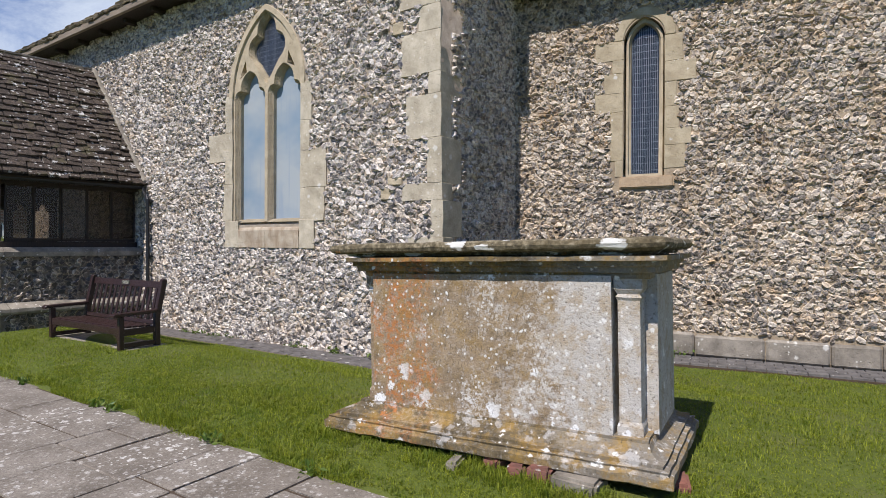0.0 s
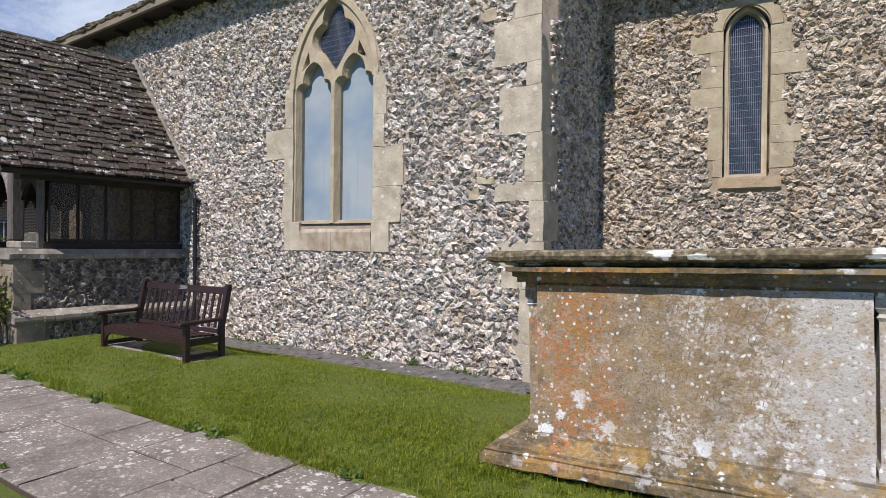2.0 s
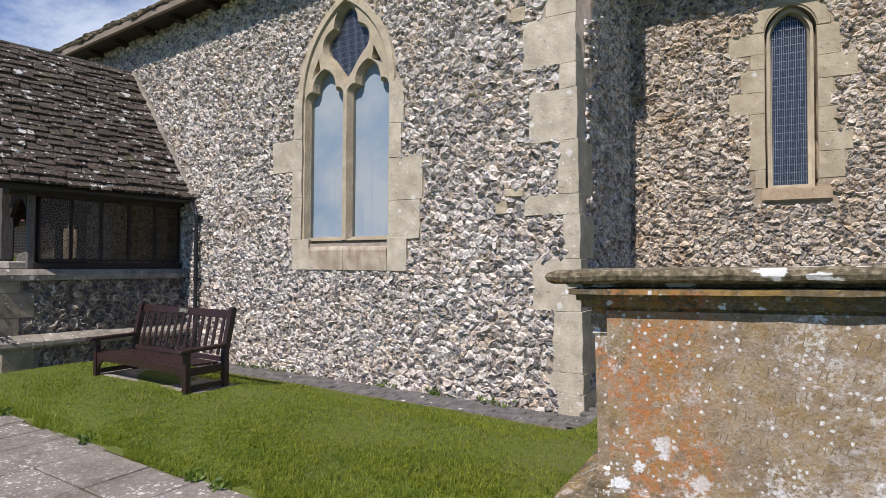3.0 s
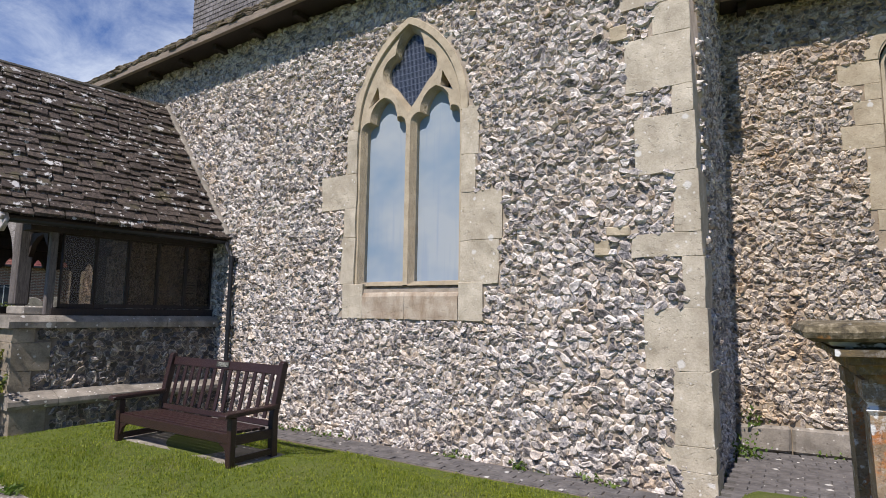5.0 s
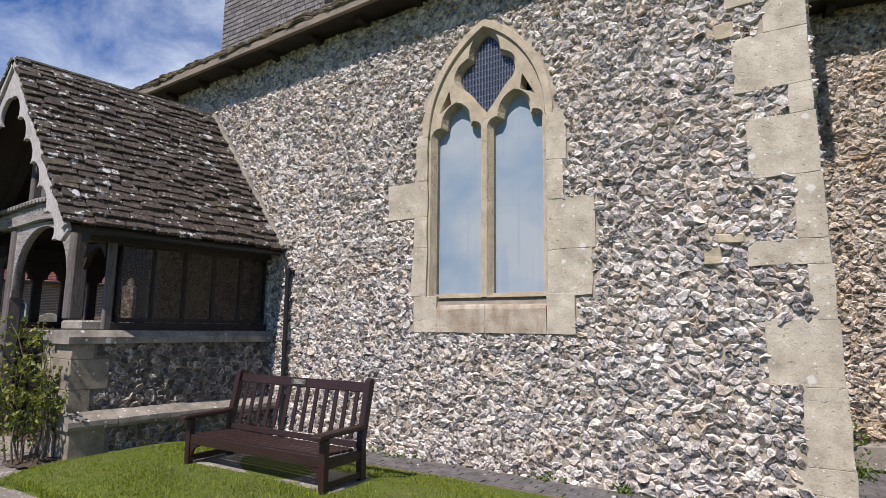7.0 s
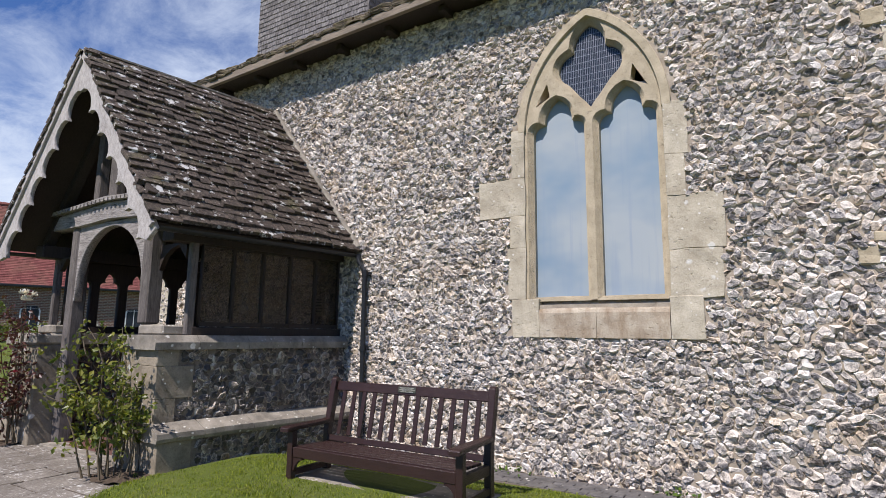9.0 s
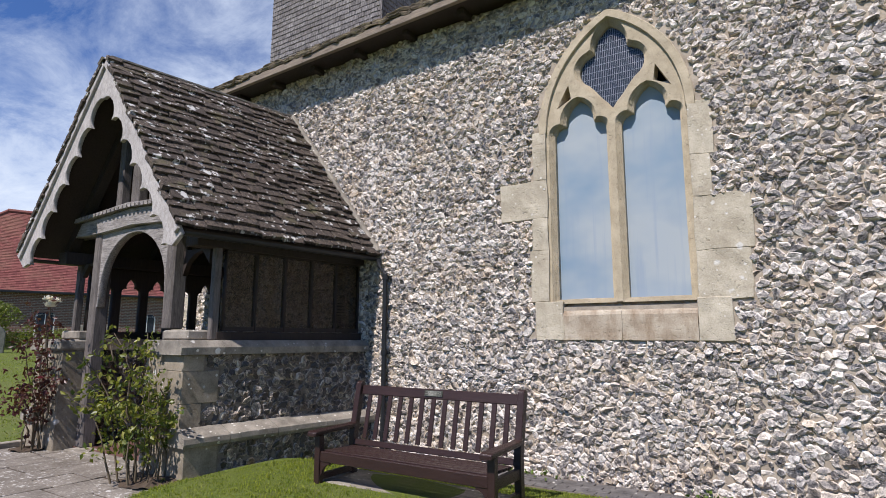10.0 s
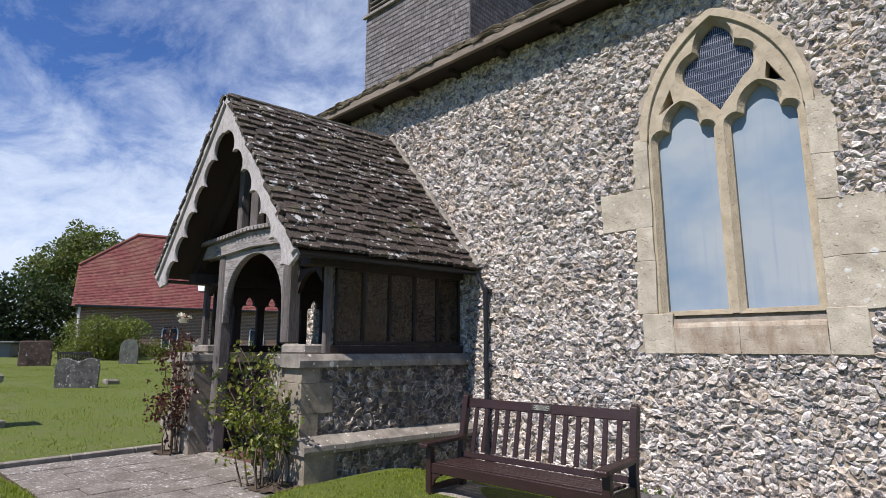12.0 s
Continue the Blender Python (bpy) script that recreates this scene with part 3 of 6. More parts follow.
window_1 = thing("window_1", "two-light pointed stone window with cusped tracery", "window", kind="structure")
def tracery_layer(more, y0, thick):
    """One order of the tracery; its openings grow by more."""
    k = 1 + more * 2.6
    foil = [(WIN + (x - WIN) * k, 4.80 + (z - 4.80) * k) for x, z in quatrefoil(WIN)]
    eyes = [[(WIN + s * 0.49, 4.47), (WIN + s * 0.68, 4.37), (WIN + s * 0.52, 4.66)] for s in (1, -1)]
    me = plate([arch_outline(WIN, HALF - 0.003, SILL, SPRING, RISE - 0.006, 14), light_outline(WIN - 0.415, 0.325 + more, 1.995 - more, 4.0 + more * 0.4),
                light_outline(WIN + 0.415, 0.325 + more, 1.995 - more, 4.0 + more * 0.4), foil] + eyes, thick)
    me.transform(Matrix.Translation((0, FACE + y0, 0)))
    return me


frame_me = bmesh.new()
CHAMFER = 20
for more, y0, thick in [(0.055 * (1 - k / CHAMFER), 0.012 + 0.004 * k, 0.0041) for k in range(CHAMFER)] + [(0.0, 0.012 + 0.004 * CHAMFER, 0.10)]:
    layer = tracery_layer(more, y0, thick)
    frame_me.from_mesh(layer)
    bpy.data.meshes.remove(layer)
tracery = part("tracery", frame_me, TRACERY, window_1, "buff limestone tracery")
ring = plate([pointed(WIN, HALF + 0.085, SPRING, RISE + 0.09, 14) + pointed(WIN, HALF - 0.02, SPRING, RISE - 0.02, 14)[::-1]], 0.2, 0.008)
ring.transform(Matrix.Translation((0, FACE - 0.022, 0)))
part("arch_ring", ring, TRACERY, window_1)
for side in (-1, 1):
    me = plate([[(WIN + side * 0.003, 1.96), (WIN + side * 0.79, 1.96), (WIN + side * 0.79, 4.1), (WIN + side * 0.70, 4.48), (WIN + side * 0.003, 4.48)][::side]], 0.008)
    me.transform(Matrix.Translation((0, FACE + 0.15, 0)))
    part("pane", me, PANE, window_1, "pale blue protective glazing sheet with painted cloud reflection")
me = plate([[(WIN - 0.2, 4.40), (WIN, 4.2), (WIN + 0.2, 4.40), (WIN + 0.46, 4.5), (WIN + 0.46, 5.0), (WIN, 5.4), (WIN - 0.46, 5.0), (WIN - 0.46, 4.5)]], 0.006)
me.transform(Matrix.Translation((0, FACE + 0.135, 0)))
part("dark_pane", me, LEADED, window_1, "dark leaded glass")
# Dark sheet added for the unlit interior seen through the eyelets.
me = plate([arch_outline(WIN, HALF + 0.02, SILL - 0.04, SPRING, RISE + 0.02)], 0.01)
me.transform(Matrix.Translation((0, FACE + 0.34, 0)))
part("backing", me, LEADED, window_1)


def wire_guard(name, cx, half_at, z0, z1, y, parent, gap_x, gap_z, radius=0.0028):
    b = bmesh.new()
    x = cx - 0.5
    while x < cx + 0.5:
        zs = [z for z in np.linspace(z0, z1, 60) if abs(x - cx) < half_at(z)]
        if len(zs) > 1:
            tube([(x, y, zs[0]), (x, y, zs[-1])], radius, 4, b)
        x += gap_x
    z = z0 + gap_z / 2
    while z < z1:
        h = half_at(z)
        if h > 0.02:
            tube([(cx - h, y - 0.004, z), (cx + h, y - 0.004, z)], radius, 4, b)
        z += gap_z
    return part(name, b, WIRE, parent, "galvanised wire guard")


wire_guard("wire_guard", WIN, lambda z: 0.4 if 4.5 < z < 5.05 else (0.2 if z >= 5.05 else 0.22), 4.32, 5.32, FACE + 0.12, window_1, 0.022, 0.085, 0.0022)
for x0, x1, z0, z1 in JAMBS:
    b = box(x0 + 0.001, x1 - 0.001, FACE - 0.022, FACE + 0.2, z0 + 0.001, z1 - 0.001, 0.004)
    part("jamb_stone", rough_up(b, 0.016, 6, 2), ASHLAR, window_1)
prof = ((FACE - 0.03, 1.52), (FACE - 0.034, 1.80), (FACE - 0.02, 1.835), (FACE + 0.13, 2.0), (FACE + 0.2, 2.0), (FACE + 0.2, 1.52))
for x0, x1 in ((-9.02, -8.342), (-8.338, -7.562)):
    b = bmesh.new()
    rings = [[b.verts.new((x, y, z)) for y, z in prof] for x in (x0, x1)]
    for k in range(len(prof)):
        b.faces.new((rings[0][k], rings[0][(k + 1) % 6], rings[1][(k + 1) % 6], rings[1][k]))
    b.faces.new(rings[0][::-1]), b.faces.new(rings[1])
    bmesh.ops.recalc_face_normals(b, faces=b.faces)
    part("sill", rough_up(b, 0.010, 6, 2), SILL_STONE, window_1, "stained sloping stone sill")
for x0, x1 in ((-9.37, -9.022), (-7.558, -7.23)):
    part("sill_end", rough_up(box(x0, x1, FACE - 0.03, FACE + 0.2, 1.515, 1.968, 0.006), 0.014, 6, 2), ASHLAR, window_1)

# ---- lancet ----
window_2 = thing("window_2", "narrow round-headed lancet window with wire guard", "window", m=ASKEW, kind="structure")
me = plate([arch_outline(LAN, LHALF - 0.005, LSILL, LSPRING, LRISE, 10), arch_outline(LAN, 0.20, 2.66, LSPRING, 0.3, 10)], 0.2, 0.06)
me.transform(Matrix.Translation((0, CH_FACE + 0.07, 0)))
part("reveal", me, TRACERY, window_2)
me = plate([arch_outline(LAN, 0.21, 2.64, LSPRING, 0.31, 10)], 0.006)
me.transform(Matrix.Translation((0, CH_FACE + 0.2, 0)))
part("pane", me, LEADED, window_2, "dark leaded glass")
wire_guard("wire_guard", LAN, lambda z: 0.195 if z < LSPRING else 0.195 * math.sqrt(max(0, 1 - ((z - LSPRING) / 0.31) ** 2)), 2.67, 4.92, CH_FACE + 0.15, window_2, 0.026, 0.105)
head = plate([pointed(LAN, 0.44, LSPRING + 0.045, 0.46, 10) + pointed(LAN, LHALF, LSPRING + 0.045, LRISE - 0.03, 10)[::-1]], 0.16, 0.01)
head.transform(Matrix.Translation((0, CH_FACE - 0.012, 0)))
part("arch_stone", head, LANCET_STONE, window_2)
for edge, z0, z1 in LBLOCKS:
    x0, x1 = (edge, LAN - LHALF) if edge < LAN else (LAN + LHALF, edge)
    part("jamb_stone", rough_up(box(x0, x1, CH_FACE - 0.012, CH_FACE + 0.15, z0 + 0.001, z1 - 0.001, 0.005), 0.012, 6, 1), LANCET_STONE, window_2)
part("sill", rough_up(box(-3.29, -2.52, CH_FACE - 0.05, CH_FACE + 0.2, 2.44, 2.615, 0.02, segments=2), 0.008, 5), PINK_STONE, window_2, "pinkish stone sill")

# ---- corner quoins, chancel plinth ----
for x0, x1, z0, z1 in INSETS:
    part("inset_stone", rough_up(box(x0, x1, FACE - 0.034, FACE + 0.1, z0, z1, 0.012), 0.016, 8, 1), LANCET_STONE, wall_nave)
for k, (left, z0, z1) in enumerate(QUOINS):
    right = CORNER + 0.07 - 0.022 * min(z0, 4)
    b = box(left, right, FACE - 0.025, FACE + (0.22 if k % 2 else 0.46), z0 + 0.001, z1 - 0.001, 0.004)
    part("quoin", rough_up(b, 0.013, 5, 3), ASHLAR, wall_nave)
for z0, z1, w in ((-0.2, 0.5, 0.35), (0.5, 1.1, 0.6), (1.1, 1.7, 0.35), (1.7, 2.3, 0.55), (2.3, 2.9, 0.3), (2.9, 3.5, 0.5)):
    part("quoin", rough_up(box(WEST - 0.03, WEST + w, FACE - 0.025, FACE + 0.3, z0 + 0.003, z1 - 0.003, 0.012), 0.008, 4), ASHLAR, wall_nave)
x, rr = CORNER + 0.02, random.Random(4)
while x < 5.1:
    w = rr.uniform(0.45, 1.0)
    part("plinth_stone", rough_up(box(x, x + w - 0.012, CH_FACE - 0.075, CH_FACE + 0.1, 0.02, 0.335 + rr.uniform(-0.02, 0.02), 0.03), 0.012, 4), GREY_STONE, wall_chancel)
    x += w


# ---- porch ----
SKEW = 0.165
RIDGE_X = -13.85
EAVE_P, EAVE_Z, RIDGE_Z, OUT = 1.98, 2.74, 5.26, 2.86      # half span, eave and ridge heights, reach from the nave wall


def skewed(me):
    me.transform(Matrix(((1, SKEW, 0, 0), (0, 1, 0, 0), (0, 0, 1, 0), (0, 0, 0, 1))))
    return me


def porch_part(name, bm, mat, parent, label=""):
    me = bm if isinstance(bm, bpy.types.Mesh) else mesh_of(bm, name)
    return part(name, skewed(me), mat, parent, label)


def slate_material():
    m, n = material("stone_slates", 0.85)
    p, r = place_of(n), chance(n)
    g = n.noise(p, 22.0, 6.0, 0.75)
    c = n.mix(n.ramp(g, (0.36, 0.0), (0.7, 1.0)), (0.016, 0.012, 0.009), (0.21, 0.160, 0.122))
    c = n.mix(n.math("MULTIPLY", r, 0.55), c, (0.034, 0.025, 0.019))
    moss = n.ramp(n.noise(p, 4.0, 5.0, 0.6), (0.56, 0.0), (0.72, 0.55))
    c = n.mix(moss, c, (0.14, 0.125, 0.055))
    c = n.mix(spots(n, p, 7.0, 0.40, 0.30, 1.6), c, (0.58, 0.57, 0.53))
    c = n.mix(spots(n, p, 17.0, 0.40, 0.28, 1.0), c, (0.50, 0.48, 0.44))
    finish(n, c, n.math("ADD", g, n.noise(p, 70.0, 3.0)), 1.0, 0.02)
    return m


SLATE = slate_material()
GLASS = bpy.data.materials.new("dusty_glass")
GLASS.use_nodes = True
ng = Nodes(GLASS.node_tree)
mixer, clear, gloss, dust, mix2 = (ng.add(k) for k in ("ShaderNodeMixShader", "ShaderNodeBsdfTransparent", "ShaderNodeBsdfGlossy", "ShaderNodeBsdfDiffuse", "ShaderNodeMixShader"))
clear.inputs[0].default_value = (0.58, 0.54, 0.49, 1)
gloss.inputs["Roughness"].default_value = 0.04
dust.inputs[0].default_value = (0.10, 0.075, 0.055, 1)
fres = ng.add("ShaderNodeFresnel", IOR=1.3)
ng.link(ng.math("MULTIPLY", ng.noise(place_of(ng), 5.0, 5.0, 0.7), 0.36), mix2.inputs[0])
ng.link(clear.outputs[0], mix2.inputs[1]), ng.link(dust.outputs[0], mix2.inputs[2])
ng.link(fres.outputs[0], mixer.inputs[0]), ng.link(mix2.outputs[0], mixer.inputs[1]), ng.link(gloss.outputs[0], mixer.inputs[2])
go = ng.add("ShaderNodeOutputMaterial")
ng.link(mixer.outputs[0], go.inputs[0])

porch = thing("porch", "gabled timber porch on flint dwarf walls with stone-slate roof", "porch", m=Matrix.Translation((RIDGE_X, FACE, 0)))


def dwarf_side(side):
    """A dwarf wall along one side: footing, ledge, flint wall, coping and corner stones."""
    name = "dwarf_wall"
    s = side
    def bx(p0, p1, q0, q1, z0, z1, bevel=0.0):
        a, b = sorted((s * p0, s * p1))
        return box(a, b, -q1, -q0, z0, z1, bevel)
    core = bx(1.42, 1.80, 0.02, 2.56, -0.2, 1.34)
    wall = porch_part(name, core, MORTAR_DARK, porch, "low flint wall under a stone coping")
    porch_part("footing", bx(1.78, 1.925, 0.02, 2.57, -0.2, 0.40), MORTAR_DARK, wall)
    prof = ((1.70, 0.36), (1.99, 0.36), (2.01, 0.40), (2.005, 0.455), (1.82, 0.545), (1.70, 0.545))
    q = 0.02
    for w in (0.8, 0.72, 0.6, 0.52):
        ledge = bmesh.new()
        rings = [[ledge.verts.new((s * p, -qq, z + 0.004 * math.sin(qq * 9))) for p, z in prof] for qq in (q, q + w - 0.008)]
        for k in range(6):
            ledge.faces.new((rings[0][k], rings[0][(k + 1) % 6], rings[1][(k + 1) % 6], rings[1][k]))
        ledge.faces.new(rings[0][::-1]), ledge.faces.new(rings[1])
        bmesh.ops.recalc_face_normals(ledge, faces=ledge.faces)
        porch_part("ledge_stone", rough_up(ledge, 0.008, 6, 2), GREY_STONE, wall, "lichened chamfered stone ledge")
        q += w
    prof = ((1.38, 1.34), (1.865, 1.34), (1.87, 1.42), (1.80, 1.50), (1.38, 1.50))
    q = 0.02
    for w in (0.78, 0.76, 0.62, 0.50):
        cop = bmesh.new()
        rings = [[cop.verts.new((s * p, -qq, z)) for p, z in prof] for qq in (q, q + w - 0.006)]
        for k in range(5):
            cop.faces.new((rings[0][k], rings[0][(k + 1) % 5], rings[1][(k + 1) % 5], rings[1][k]))
        cop.faces.new(rings[0][::-1]), cop.faces.new(rings[1])
        bmesh.ops.recalc_face_normals(cop, faces=cop.faces)
        porch_part("coping_stone", rough_up(cop, 0.006, 6, 2), GREY_STONE, wall, "grey stone coping")
        q += w
    for w, z0, z1, p1 in ((0.22, 0.53, 0.80, 1.82), (0.40, 0.80, 1.16, 1.82), (0.22, 1.16, 1.34, 1.82), (0.36, -0.2, 0.38, 1.94)):
        porch_part("corner_stone", rough_up(bx(1.38, p1, 2.60 - w, 2.61, z0 + 0.001, z1 - 0.001, 0.005), 0.008, 5), DWARF_STONE, wall)
    # the front return beside the arch
    porch_part("front_return", rough_up(bx(1.06, 1.39, 2.1, 2.605, -0.2, 1.34, 0.012), 0.004, 5), DWARF_STONE, wall)
    porch_part("return_coping", rough_up(bx(1.04, 1.385, 2.06, 2.66, 1.342, 1.50, 0.03), 0.004, 5), GREY_STONE, wall)
    porch_part("block", rough_up(bx(1.05, 1.55, 2.1, 2.44, 1.50, 1.62, 0.02), 0.004, 5), GREY_STONE, wall)
    return wall


walls = [dwarf_side(1), dwarf_side(-1)]


def timber_frame():
    for s in (-1, 1):
        def bx(p0, p1, q0, q1, z0, z1, bevel=0.008):
            a, b = sorted((s * p0, s * p1))
            return box(a, b, -q1, -q0, z0, z1, bevel)
        porch_part("sill_plate", bx(1.56, 1.72, 0.03, 2.2, 1.50, 1.60), OAK_SHADED, porch)
        porch_part("wall_plate", bx(1.50, 1.74, 0.03, 2.5, 2.60, 2.78), OAK_SHADED, porch)
        porch_part("corner_post", bx(1.63, 1.71, 2.17, 2.26, 1.50, 2.62, 0.012), OAK_UP, porch)
        porch_part("arch_post", bx(0.84, 1.02, 2.18, 2.36, 1.63 if s > 0 else 0.03, 3.02, 0.02), OAK_UP, porch)
        if s > 0:
            porch_part("arch_post", bx(0.845, 0.97, 2.18, 2.34, 0.03, 1.62, 0.02), OAK_UP, porch)
        # knee brace between arch post and corner post
        b = plate([[(s * 1.02, 2.62), (s * 1.02, 2.30), (s * 1.10, 2.46), (s * 1.24, 2.56), (s * 1.40, 2.60), (s * 1.56, 2.42), (s * 1.56, 2.62)]], 0.06)
        b.transform(Matrix.Translation((0, -2.24, 0)))
        porch_part("brace", b, OAK_SHADED, porch)
    spandrel = plate([[(-0.86, 1.95), (-0.81, 1.95)] + pointed(0, 0.81, 2.15, 0.80, 9)[::-1] + [(0.81, 1.95), (0.86, 1.95), (0.86, 3.02), (-0.86, 3.02)]], 0.1, 0.01)
    spandrel.transform(Matrix.Translation((0, -2.34, 0)))
    porch_part("arch_brace", spandrel, OAK, porch, "curved pale oak arch braces")
    tie = plate([[(-1.66, 3.0), (-0.8, 3.0), (0, 3.04), (0.8, 3.0), (1.66, 3.0), (1.5, 3.2), (0.8, 3.235), (0, 3.28), (-0.8, 3.235), (-1.5, 3.2)]], 0.2, 0.008)
    tie.transform(Matrix.Translation((0, -2.40, 0)))
    porch_part("tie_beam", tie, OAK, porch, "cambered oak tie beam")
    mould = plate([[(-1.48, 3.21), (-0.8, 3.245), (0, 3.29), (0.8, 3.245), (1.48, 3.21), (1.44, 3.27), (0.8, 3.30), (0, 3.345), (-0.8, 3.30), (-1.44, 3.27)]], 0.28)
    mould.transform(Matrix.Translation((0, -2.46, 0)))
    porch_part("moulding", mould, OAK, porch)
    for k in range(26):
        x = -1.3 + k * 0.104
        porch_part("dentil", box(x, x + 0.045, -2.475, -2.44, 3.23 + 0.045 * (1 - abs(x) / 1.3), 3.275 + 0.045 * (1 - abs(x) / 1.3)), OAK, porch)
    for p, w in ((-0.42, 0.13), (0.0, 0.2), (0.42, 0.13)):
        porch_part("gable_post", box(p - w / 2, p + w / 2, -2.38, -2.26, 3.28, RIDGE_Z - 0.25 - abs(p) * 1.18, 0.012), OAK_UP, porch)


timber_frame()


def barge_outline(s):
    """A bargeboard: straight along the verge, with round cusped scallops along its lower edge."""
    d = Vector((EAVE_P + 0.06, EAVE_Z - RIDGE_Z - 0.10)).normalized()
    n = Vector((-d.y, d.x)) * -1
    length = math.hypot(EAVE_P + 0.06, RIDGE_Z - EAVE_Z + 0.10)
    top = Vector((0, RIDGE_Z + 0.015))
    outer = [top, top + d * length]
    inner = [top + d * length + n * 0.20, top + d * (length - 0.13) + n * 0.30]
    lobes = 6
    start, end = length - 0.16, 0.45
    step = (start - end) / lobes
    for k in range(lobes):
        c = start - step * (k + 0.5)
        for i in range(7):
            a = math.pi * (0.02 + 0.96 * i / 6)
            r = step * 0.5
            inner.append(top + d * (c + r * math.cos(a)) + n * (0.37 - r * 0.72 * math.sin(a)))
    return [(s * v.x, v.y) for v in outer + inner]


for s in (-1, 1):
    me = plate([barge_outline(s)], 0.05, 0.005)
    me.transform(Matrix.Translation((0, -OUT - 0.01, 0)))
    porch_part("bargeboard", me, BARGE, porch, "silver-grey scalloped oak bargeboard")
    d = Vector((EAVE_P + 0.02, 0, EAVE_Z - RIDGE_Z)).normalized()
    # cover strip along the verge, above the bargeboard
    a = math.atan2(RIDGE_Z - EAVE_Z, EAVE_P)
    b = box(0, 3.27, -OUT - 0.045, -OUT - 0.012, -0.07, 0.012, 0.004, Matrix.Translation((0, 0, RIDGE_Z + 0.02)) @ Matrix.Rotation(a, 4, "Y"))
    if s < 0:
        bmesh.ops.scale(b, vec=(-1, 1, 1), verts=b.verts)
        bmesh.ops.reverse_faces(b, faces=b.faces)
    porch_part("verge_strip", b, BARGE, porch)
    # roof boarding and rafters, their oak coloured for the shade under the slates
    def sloped(u0, u1, y0, y1, h0, h1, bevel=0.0):
        q = box(u0, u1, y0, y1, h0, h1, bevel, Matrix.Translation((0, 0, RIDGE_Z)) @ Matrix.Rotation(a, 4, "Y"))
        if s < 0:
            bmesh.ops.scale(q, vec=(-1, 1, 1), verts=q.verts)
            bmesh.ops.reverse_faces(q, faces=q.faces)
        return q
    porch_part("roof_boarding", sloped(0.0, 3.20, -OUT + 0.045, -0.01, -0.07, -0.02), OAK_SHADED, porch)
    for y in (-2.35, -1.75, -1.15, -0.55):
        porch_part("rafter", sloped(0.05, 3.03, y - 0.06, y + 0.06, -0.2, -0.072, 0.005), OAK_SHADED, porch)
    # gutter
    g = bmesh.new()
    prev = None
    for y in (-OUT + 0.02, -0.05):
        ringv = [g.verts.new((s * (EAVE_P + 0.045 + 0.05 * math.cos(t)), y, EAVE_Z - 0.055 + 0.05 * math.sin(t))) for t in np.linspace(math.pi, 2 * math.pi, 8)]
        ringv += [g.verts.new((s * (EAVE_P + 0.045 + 0.044 * math.cos(t)), y, EAVE_Z - 0.055 + 0.044 * math.sin(t))) for t in np.linspace(2 * math.pi, math.pi, 8)]
        if prev:
            for k in range(16):
                g.faces.new((prev[k], prev[(k + 1) % 16], ringv[(k + 1) % 16], ringv[k]))
        prev = ringv
    bmesh.ops.recalc_face_normals(g, faces=g.faces)
    porch_part("gutter", g, IRON, porch, "black half-round gutter")


def side_tracery(p):
    """Open timber lights with cusped heads along a porch side, as a plate in the side's plane."""
    lights = []
    for k in range(5):
        c = 0.33 + k * 0.40
        half, z1 = 0.135, 2.30
        lights.append([(c - half, 1.61), (c + half, 1.61), (c + half, z1 - 0.09)] + arc(c + half - 0.06, z1 - 0.06, 0.06, 0, 110, 4)
                      + pointed(c, 0.07, z1 + 0.02, 0.13, 4) + arc(c - half + 0.06, z1 - 0.06, 0.06, 70, 180, 4) + [(c - half, z1 - 0.09)])
    me = plate([[(0.05, 1.60), (2.12, 1.60), (2.12, 2.60), (0.05, 2.60)]] + lights, 0.07, 0.01)
    me.transform(Matrix(((0, 1, 0, p - 0.035), (-1, 0, 0, 0), (0, 0, 1, 0), (0, 0, 0, 1))))
    return me


porch_part("open_tracery", side_tracery(-1.64), OAK_SHADED, porch, "oak lights with cusped heads, coloured dark as shaded")
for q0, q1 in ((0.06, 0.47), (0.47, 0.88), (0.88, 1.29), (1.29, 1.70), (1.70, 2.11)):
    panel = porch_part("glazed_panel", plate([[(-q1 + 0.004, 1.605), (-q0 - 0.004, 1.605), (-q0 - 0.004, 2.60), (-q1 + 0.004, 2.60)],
                                              [(-q1 + 0.018, 1.66), (-q0 - 0.018, 1.66), (-q0 - 0.018, 2.575), (-q1 + 0.018, 2.575)]], 0.05).copy(), OAK_SHADED, porch, "dark glazed panel")
    panel.data.transform(Matrix(((1, -SKEW, 0, 0), (0, 1, 0, 0), (0, 0, 1, 0), (0, 0, 0, 1))))
    panel.data.transform(Matrix(((0, 1, 0, 1.64), (1, 0, 0, 0), (0, 0, 1, 0), (0, 0, 0, 1))))
    skewed(panel.data)
    g = porch_part("pane", box(1.662, 1.668, -q1 + 0.018, -q0 - 0.018, 1.66, 2.575), GLASS, panel)
    g.visible_shadow = False
PAPER = plain_material("notice_paper", (0.62, 0.61, 0.58), 0.8, 0, 0.1)
BLUE_PAPER = plain_material("blue_notice", (0.10, 0.22, 0.34), 0.8, 0, 0.1)
INK = plain_material("print", (0.12, 0.12, 0.12), 0.8)
